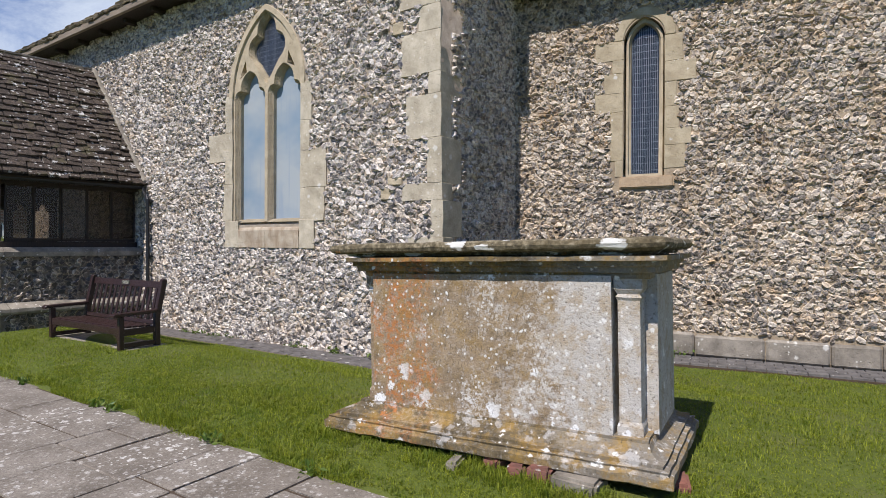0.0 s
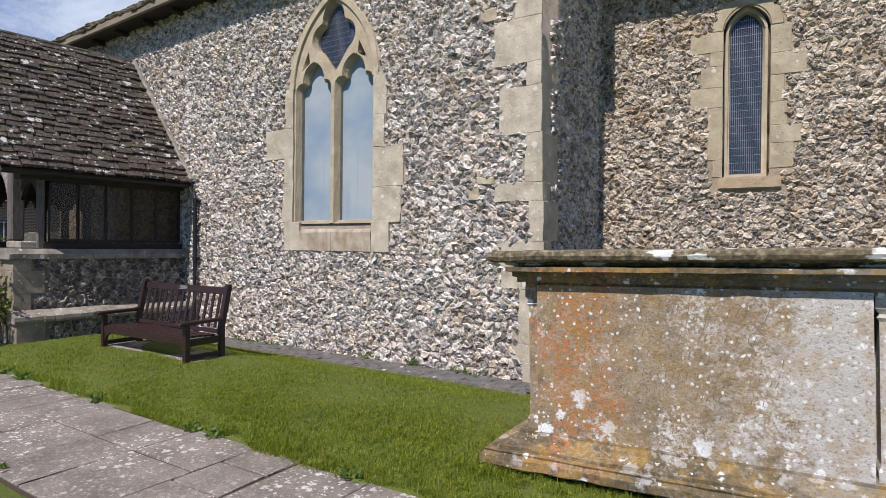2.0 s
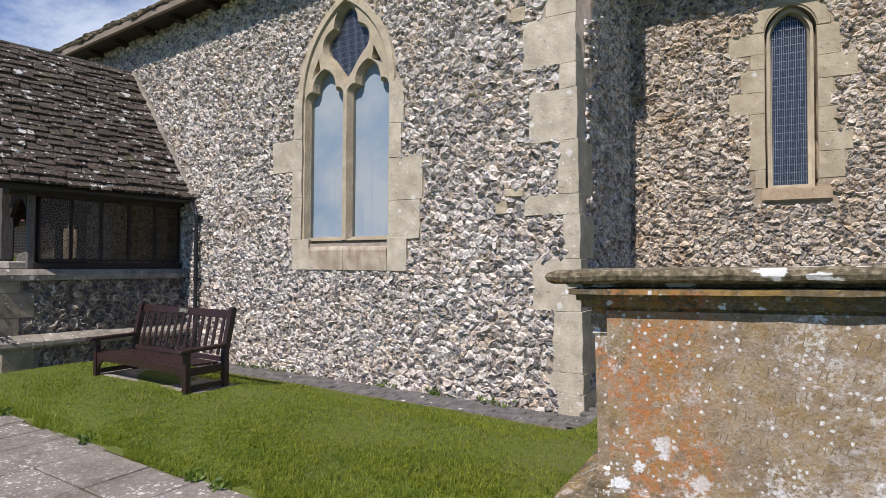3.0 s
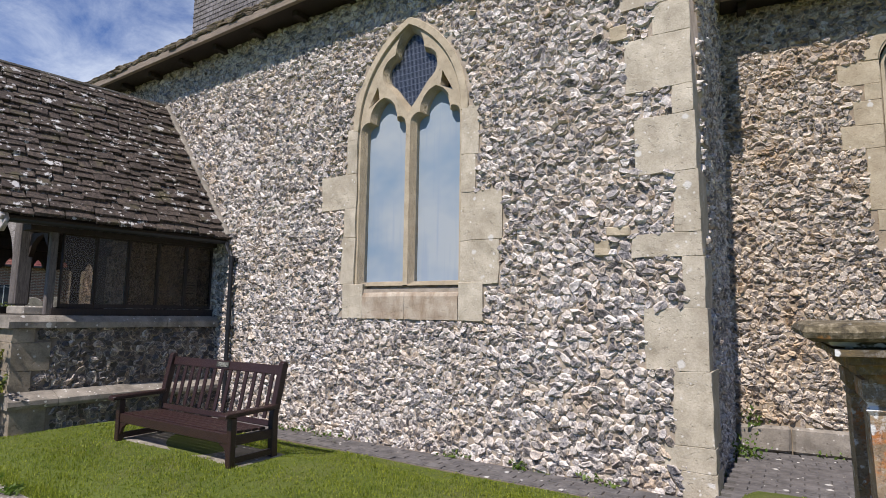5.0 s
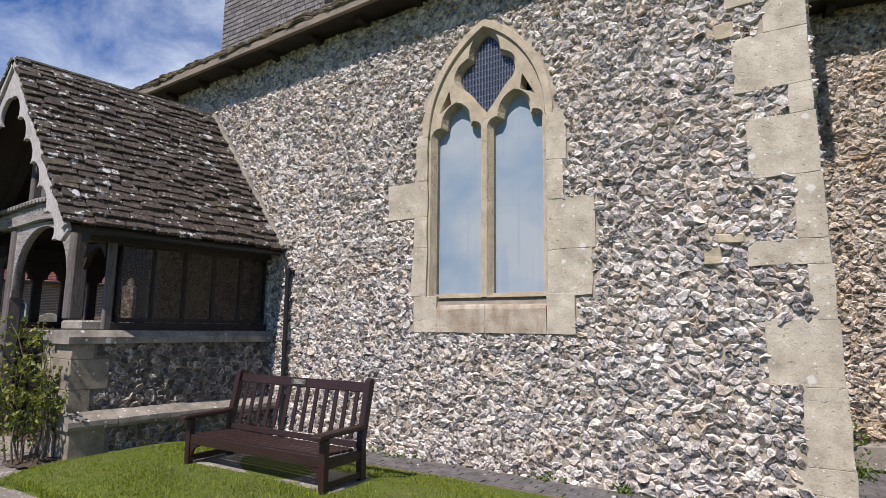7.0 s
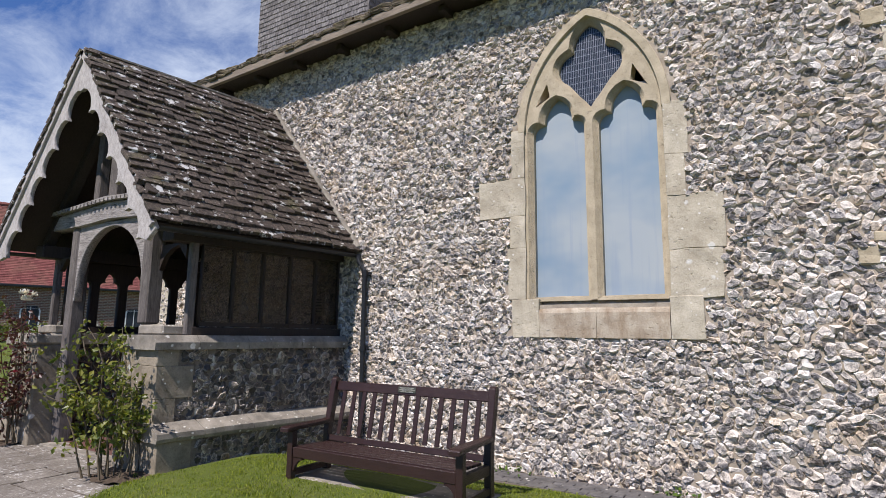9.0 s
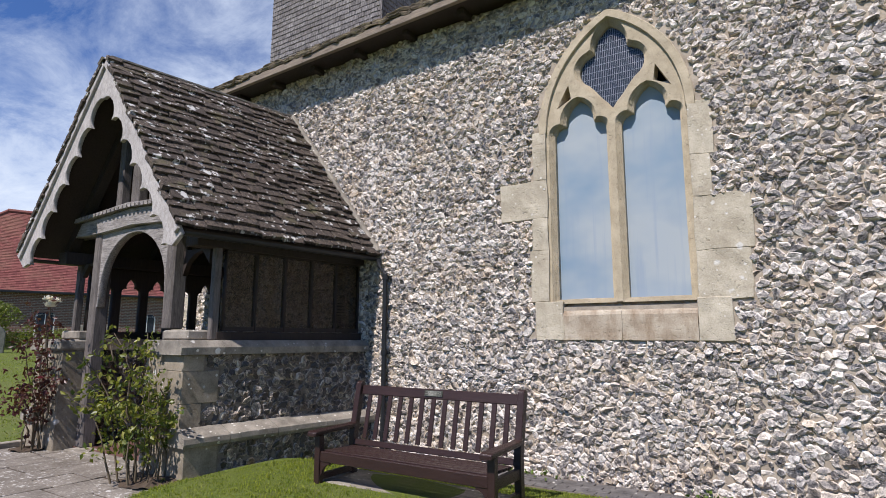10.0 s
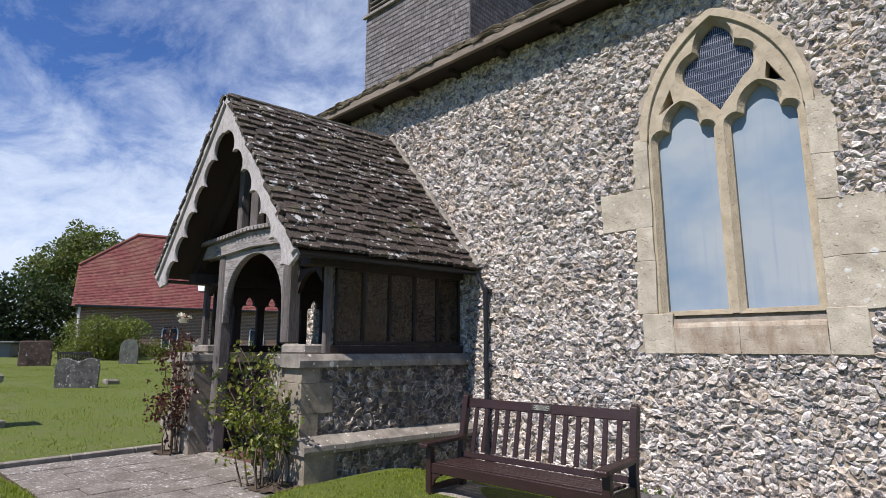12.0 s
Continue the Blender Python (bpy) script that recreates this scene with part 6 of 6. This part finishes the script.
part("roof", box(-1.75, 1.75, -1.15, 1.15, 0.551, 0.63, 0.02), plain_material("shed_roof", (0.16, 0.17, 0.17), 0.7), shed)

BARK = plain_material("bark", (0.10, 0.08, 0.06), 0.9, 0, 0.5)
TREE_LEAF = leaf_material("tree_leaves", (0.075, 0.105, 0.024), (0.20, 0.21, 0.062))
HEDGE_LEAF = leaf_material("dark_hedge_leaves", (0.018, 0.034, 0.011), (0.05, 0.08, 0.022))
SHRUB_LEAF = leaf_material("yellow_green_shrub_leaves", (0.09, 0.12, 0.018), (0.20, 0.21, 0.035))


def foliage(name, label, category, x, y, clumps, leaf, mat, seed, trunk=0.0, per=260):
    """A crown of leaf clumps on limbs. clumps: (x, y, z, radius) from the foot."""
    rng = np.random.default_rng(seed)
    ob = thing(name, label, category, m=Matrix.Translation((x, y, float(ground_height(x, y)) - 0.1)))
    P = []
    for cx, cy, cz, r in clumps:
        n = int(per * r * r)
        d = rng.normal(size=(n, 3))
        d /= np.linalg.norm(d, axis=1)[:, None]
        lump = 1 + 0.25 * np.sin(d[:, :1] * 5 + cx) * np.cos(d[:, 1:2] * 4 + cz)
        P.append(np.array((cx, cy, cz)) + d * r * rng.uniform(0.6, 1.08, (n, 1)) * lump * (1, 1, 0.85))
    part("crown", leaves_mesh("crown", np.concatenate(P), leaf, mat, rng, 0.3), None, ob)
    if trunk:
        limbs = bmesh.new()
        tube([(0, 0, 0), (0.1, 0, 1.5), (0, 0.1, 4.0)], trunk, 8, limbs, 0.7)
        for cx, cy, cz, r in clumps[::2]:
            tube([(0, 0.1, 3.0), (cx * 0.5, cy * 0.5, 3 + (cz - 3) * 0.55), (cx, cy, cz)], trunk * 0.4, 5, limbs, 0.3)
        part("trunk", limbs, BARK, ob)
    else:
        stems = bmesh.new()
        for cx, cy, cz, r in clumps:
            tube([(cx * 0.3, cy * 0.3, 0), (cx, cy, cz)], 0.04, 5, stems, 0.5)
        part("branchwork", stems, BARK, ob)
    return ob


def clump_field(seed, n, sx, sy, z0, z1, r0, r1):
    rng = np.random.default_rng(seed)
    return [(float(rng.uniform(-sx, sx)), float(rng.uniform(-sy, sy)), float(rng.uniform(z0, z1)), float(rng.uniform(r0, r1))) for _ in range(n)]


def crown_field(seed, n, spread, z0, z1, r0, r1):
    rng = np.random.default_rng(seed)
    made = []
    for _ in range(n):
        f = rng.uniform(0, 1)
        w = spread * math.sin(math.pi * (0.18 + 0.74 * f)) * math.sqrt(rng.uniform(0.1, 1))
        a = rng.uniform(0, 2 * math.pi)
        made.append((w * math.cos(a), w * math.sin(a), z0 + (z1 - z0) * f, float(rng.uniform(r0, r1))))
    return made


foliage("tree", "tall broad green tree behind the barn", "tree", -55.0, 14.2, crown_field(1, 64, 4.3, 1.5, 8.6, 0.8, 1.3), 0.25, TREE_LEAF, 1, 0.3, 430)
foliage("tree", "spreading green tree beyond the churchyard wall", "tree", -53.0, 5.0, crown_field(2, 50, 4.2, 0.6, 4.3, 0.9, 1.4), 0.25, TREE_LEAF, 2, 0.3, 400)
foliage("tree", "distant green tree above the barn ridge", "tree", -66.0, 24.0, crown_field(12, 30, 5.0, 3, 9.3, 1.0, 1.6), 0.36, TREE_LEAF, 12, 0.3, 130)
foliage("tree", "green tree at the edge of the churchyard", "tree", -55.0, -1.0, crown_field(15, 26, 4.0, 0.6, 3.6, 1.0, 1.5), 0.32, TREE_LEAF, 15, 0.3, 130)
foliage("hedge", "dark evergreen hedge along the churchyard", "hedge", -46.0, 5.4, clump_field(4, 60, 1.6, 5.0, 0.2, 3.8, 0.8, 1.2), 0.22, HEDGE_LEAF, 4, 0, 240)
foliage("hedge", "dark hedge running on past the trees", "hedge", -50.0, -6.0, clump_field(5, 30, 1.6, 6.0, 0.2, 3.0, 1.0, 1.5), 0.26, HEDGE_LEAF, 5, 0, 160)
foliage("shrub", "rounded yellow-green shrub against the barn", "shrub", -36.6, 9.6, clump_field(6, 30, 1.2, 1.3, 0.3, 1.8, 0.45, 0.75), 0.12, SHRUB_LEAF, 6, 0, 900)
foliage("shrub", "low green shrubs at the foot of the barn", "shrub", -37.6, 12.6, clump_field(7, 16, 0.7, 1.6, 0.1, 0.7, 0.35, 0.5), 0.12, SHRUB_LEAF, 7, 0, 800)
foliage("shrub", "small green bush by the brick wall", "shrub", -36.0, 8.3, clump_field(8, 8, 0.5, 0.5, 0.1, 0.6, 0.3, 0.45), 0.11, SHRUB_LEAF, 8, 0, 800)


# ---- grass ----
def blades(n, x0, x1, y0, y1, length, width, rng, keep):
    x, y = rng.uniform(x0, x1, n), rng.uniform(y0, y1, n)
    ok = keep(x, y)
    x, y = x[ok], y[ok]
    n = len(x)
    z = ground_height(x, y) - 0.006
    a, lean = rng.uniform(0, 2 * np.pi, n), np.abs(rng.normal(0, 0.95, n))
    patch = 0.75 + 0.3 * np.sin(x * 2.3 + np.sin(y * 3.1)) * np.sin(y * 2.9 + x)
    # tufts: neighbours grow alike
    h = np.sin(np.floor((x + 0.02 * np.sin(y * 40)) / 0.06) * 12.9898 + np.floor((y + 0.02 * np.sin(x * 37)) / 0.06) * 78.233) * 43758.5453
    patch = patch * (0.55 + 0.9 * (h - np.floor(h)))
    L = length * rng.uniform(0.5, 1.35, n) * patch
    dx, dy = np.cos(a), np.sin(a)
    wx, wy = -dy * width / 2, dx * width / 2
    mid = np.stack([x + dx * L * lean * 0.35, y + dy * L * lean * 0.35, z + L * 0.6], 1)
    tip = np.stack([x + dx * L * lean, y + dy * L * lean, z + L * np.clip(1 - lean * 0.3, 0.3, 1)], 1)
    w3 = np.stack([wx, wy, np.zeros(n)], 1)
    foot = np.stack([x, y, z], 1)
    v = np.stack([foot - w3, foot + w3, mid + w3 * 0.7, mid - w3 * 0.7, tip], 1).reshape(-1, 3)
    i = np.arange(n)[:, None] * 5
    f = np.concatenate([i + np.array([0, 1, 2]), i + np.array([0, 2, 3]), i + np.array([3, 2, 4])])
    return v, f


def near_lawn(x, y):
    tomb = (x > -4.1) & (x < -1.6) & (y > 4.2) & (y < 5.6)
    slab = (x > -11.0) & (x < -8.85) & (y > 5.02) & (y < 5.6)
    behind = (y > 6.46 + 0.03 * np.sin(x * 5)) & (x < CORNER + 0.35)
    back_ = y - 0.114 * (x - LAN)
    drain = (back_ > 8.84) | ((x < CORNER + 1.95) & (back_ > 7.82)) | ((x < CORNER + 0.70) & (y > 6.45)) | ((x < CORNER + 1.85) & (y > 7.36))
    edge = y < 3.60 + 0.05 * np.sin(x * 3.7) + 0.03 * np.sin(x * 11)
    bed = ((x + 12.66) / 0.42) ** 2 + ((y - 4.25) / 0.26) ** 2 < 1
    porch_foot = (x < -12.0 + (y - 4.6) * SKEW - 0.1) & (y > 4.36)
    return ~(tomb | slab | behind | drain | edge | bed | porch_foot)


g = np.random.default_rng(17)
v1, f1 = blades(290000, -12.4, 2.2, 3.55, 9.45, 0.040, 0.0062, g, near_lawn)
vn, fn = blades(125000, -8.6, 0.9, 3.55, 5.3, 0.042, 0.0056, g, lambda x, y: near_lawn(x, y) & (y + 0.75 * np.abs(np.sin(x * 917.3 + y * 331.7)) + 0.05 * np.maximum(0, np.abs(x + 3.85) - 3.6) * 12 < 5.2))
ve, fe = blades(9000, -12.2, 2.2, 3.52, 3.78, 0.085, 0.006, g, near_lawn)
vt, ft = blades(5000, -4.35, -1.2, 4.0, 4.24, 0.09, 0.006, g, near_lawn)
f1 = np.concatenate([f1, fe + len(v1), ft + len(v1) + len(ve), fn + len(v1) + len(ve) + len(vt)])
v1 = np.concatenate([v1, ve, vt, vn])
tagged(part("grass", soup("grass", v1, f1, BLADES), None), "short mown green grass blades", "grass", kind="stuff")
v2, f2 = blades(70000, -34.0, -16.3, -3.0, 14.0, 0.045, 0.012, g, lambda x, y: (y < 6.6) | (x < -17.6))
v3, f3 = blades(26000, -17.0, -9.0, 1.2, 2.27, 0.06, 0.007, g, lambda x, y: y < 2.25)
tagged(part("grass", soup("grass", np.concatenate([v2, v3]), np.concatenate([f2, f3 + len(v2)]), BLADES), None), "mown grass of the churchyard lawn", "grass", kind="stuff")

# ---- the many pieces of roof and wall ----
lay_slates(1)
lay_slates(-1)
lay_shingles()
lay_flints(wall_nave, Matrix.Translation((WEST, FACE, 0)), CORNER - WEST, -0.1, NAVE_TOP, lambda cx, cz, w: nave_keep(cx, cz, w) and not large_flints(cx, cz), FLINT, seed=1)
lay_flints(wall_nave, Matrix.Translation((WEST, FACE, 0)), CORNER - WEST, -0.1, NAVE_TOP, lambda cx, cz, w: nave_keep(cx, cz, w) and large_flints(cx, cz), FLINT, (9.3, 11.6, 0.2, 1.7), (0.065, 0.165), 0.068, 0.044, seed=12)
lay_flints(wall_return, wall_frame((CORNER, FACE, 0), (0, 1, 0), (1, 0, 0)), 2.3, -0.1, NAVE_TOP,
           lambda cx, cz, w: cx > 0.5 or (cx > 0.26 and not any(z0 < cz < z1 for k, (l, z0, z1) in enumerate(QUOINS) if k % 2 == 0)), FLINT, seed=2)
lay_flints(wall_chancel, Matrix.Translation((CORNER, CH_FACE, 0)), 7.2, 0.3, CH_TOP, chancel_keep, FLINT_WARM, seed=3)
# the porch dwarf walls get the shade-toned flints
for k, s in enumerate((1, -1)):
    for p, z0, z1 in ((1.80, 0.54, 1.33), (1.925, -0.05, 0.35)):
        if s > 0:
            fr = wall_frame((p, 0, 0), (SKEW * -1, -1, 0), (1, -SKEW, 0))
            lay_flints(walls[0], fr, 2.42, z0, z1, lambda cx, cz, w: cx < (2.22 if 0.80 < cz < 1.16 or cz < 0.4 else 2.40), FLINT_SHADED, width=(0.06, 0.16), course=0.075, proud=0.028, seed=5 + k)
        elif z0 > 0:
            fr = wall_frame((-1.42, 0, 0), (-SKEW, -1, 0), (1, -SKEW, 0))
            lay_flints(walls[1], fr, 2.2, 0.1, z1, lambda cx, cz, w: True, FLINT_SHADED, width=(0.06, 0.16), course=0.075, proud=0.028, seed=8)
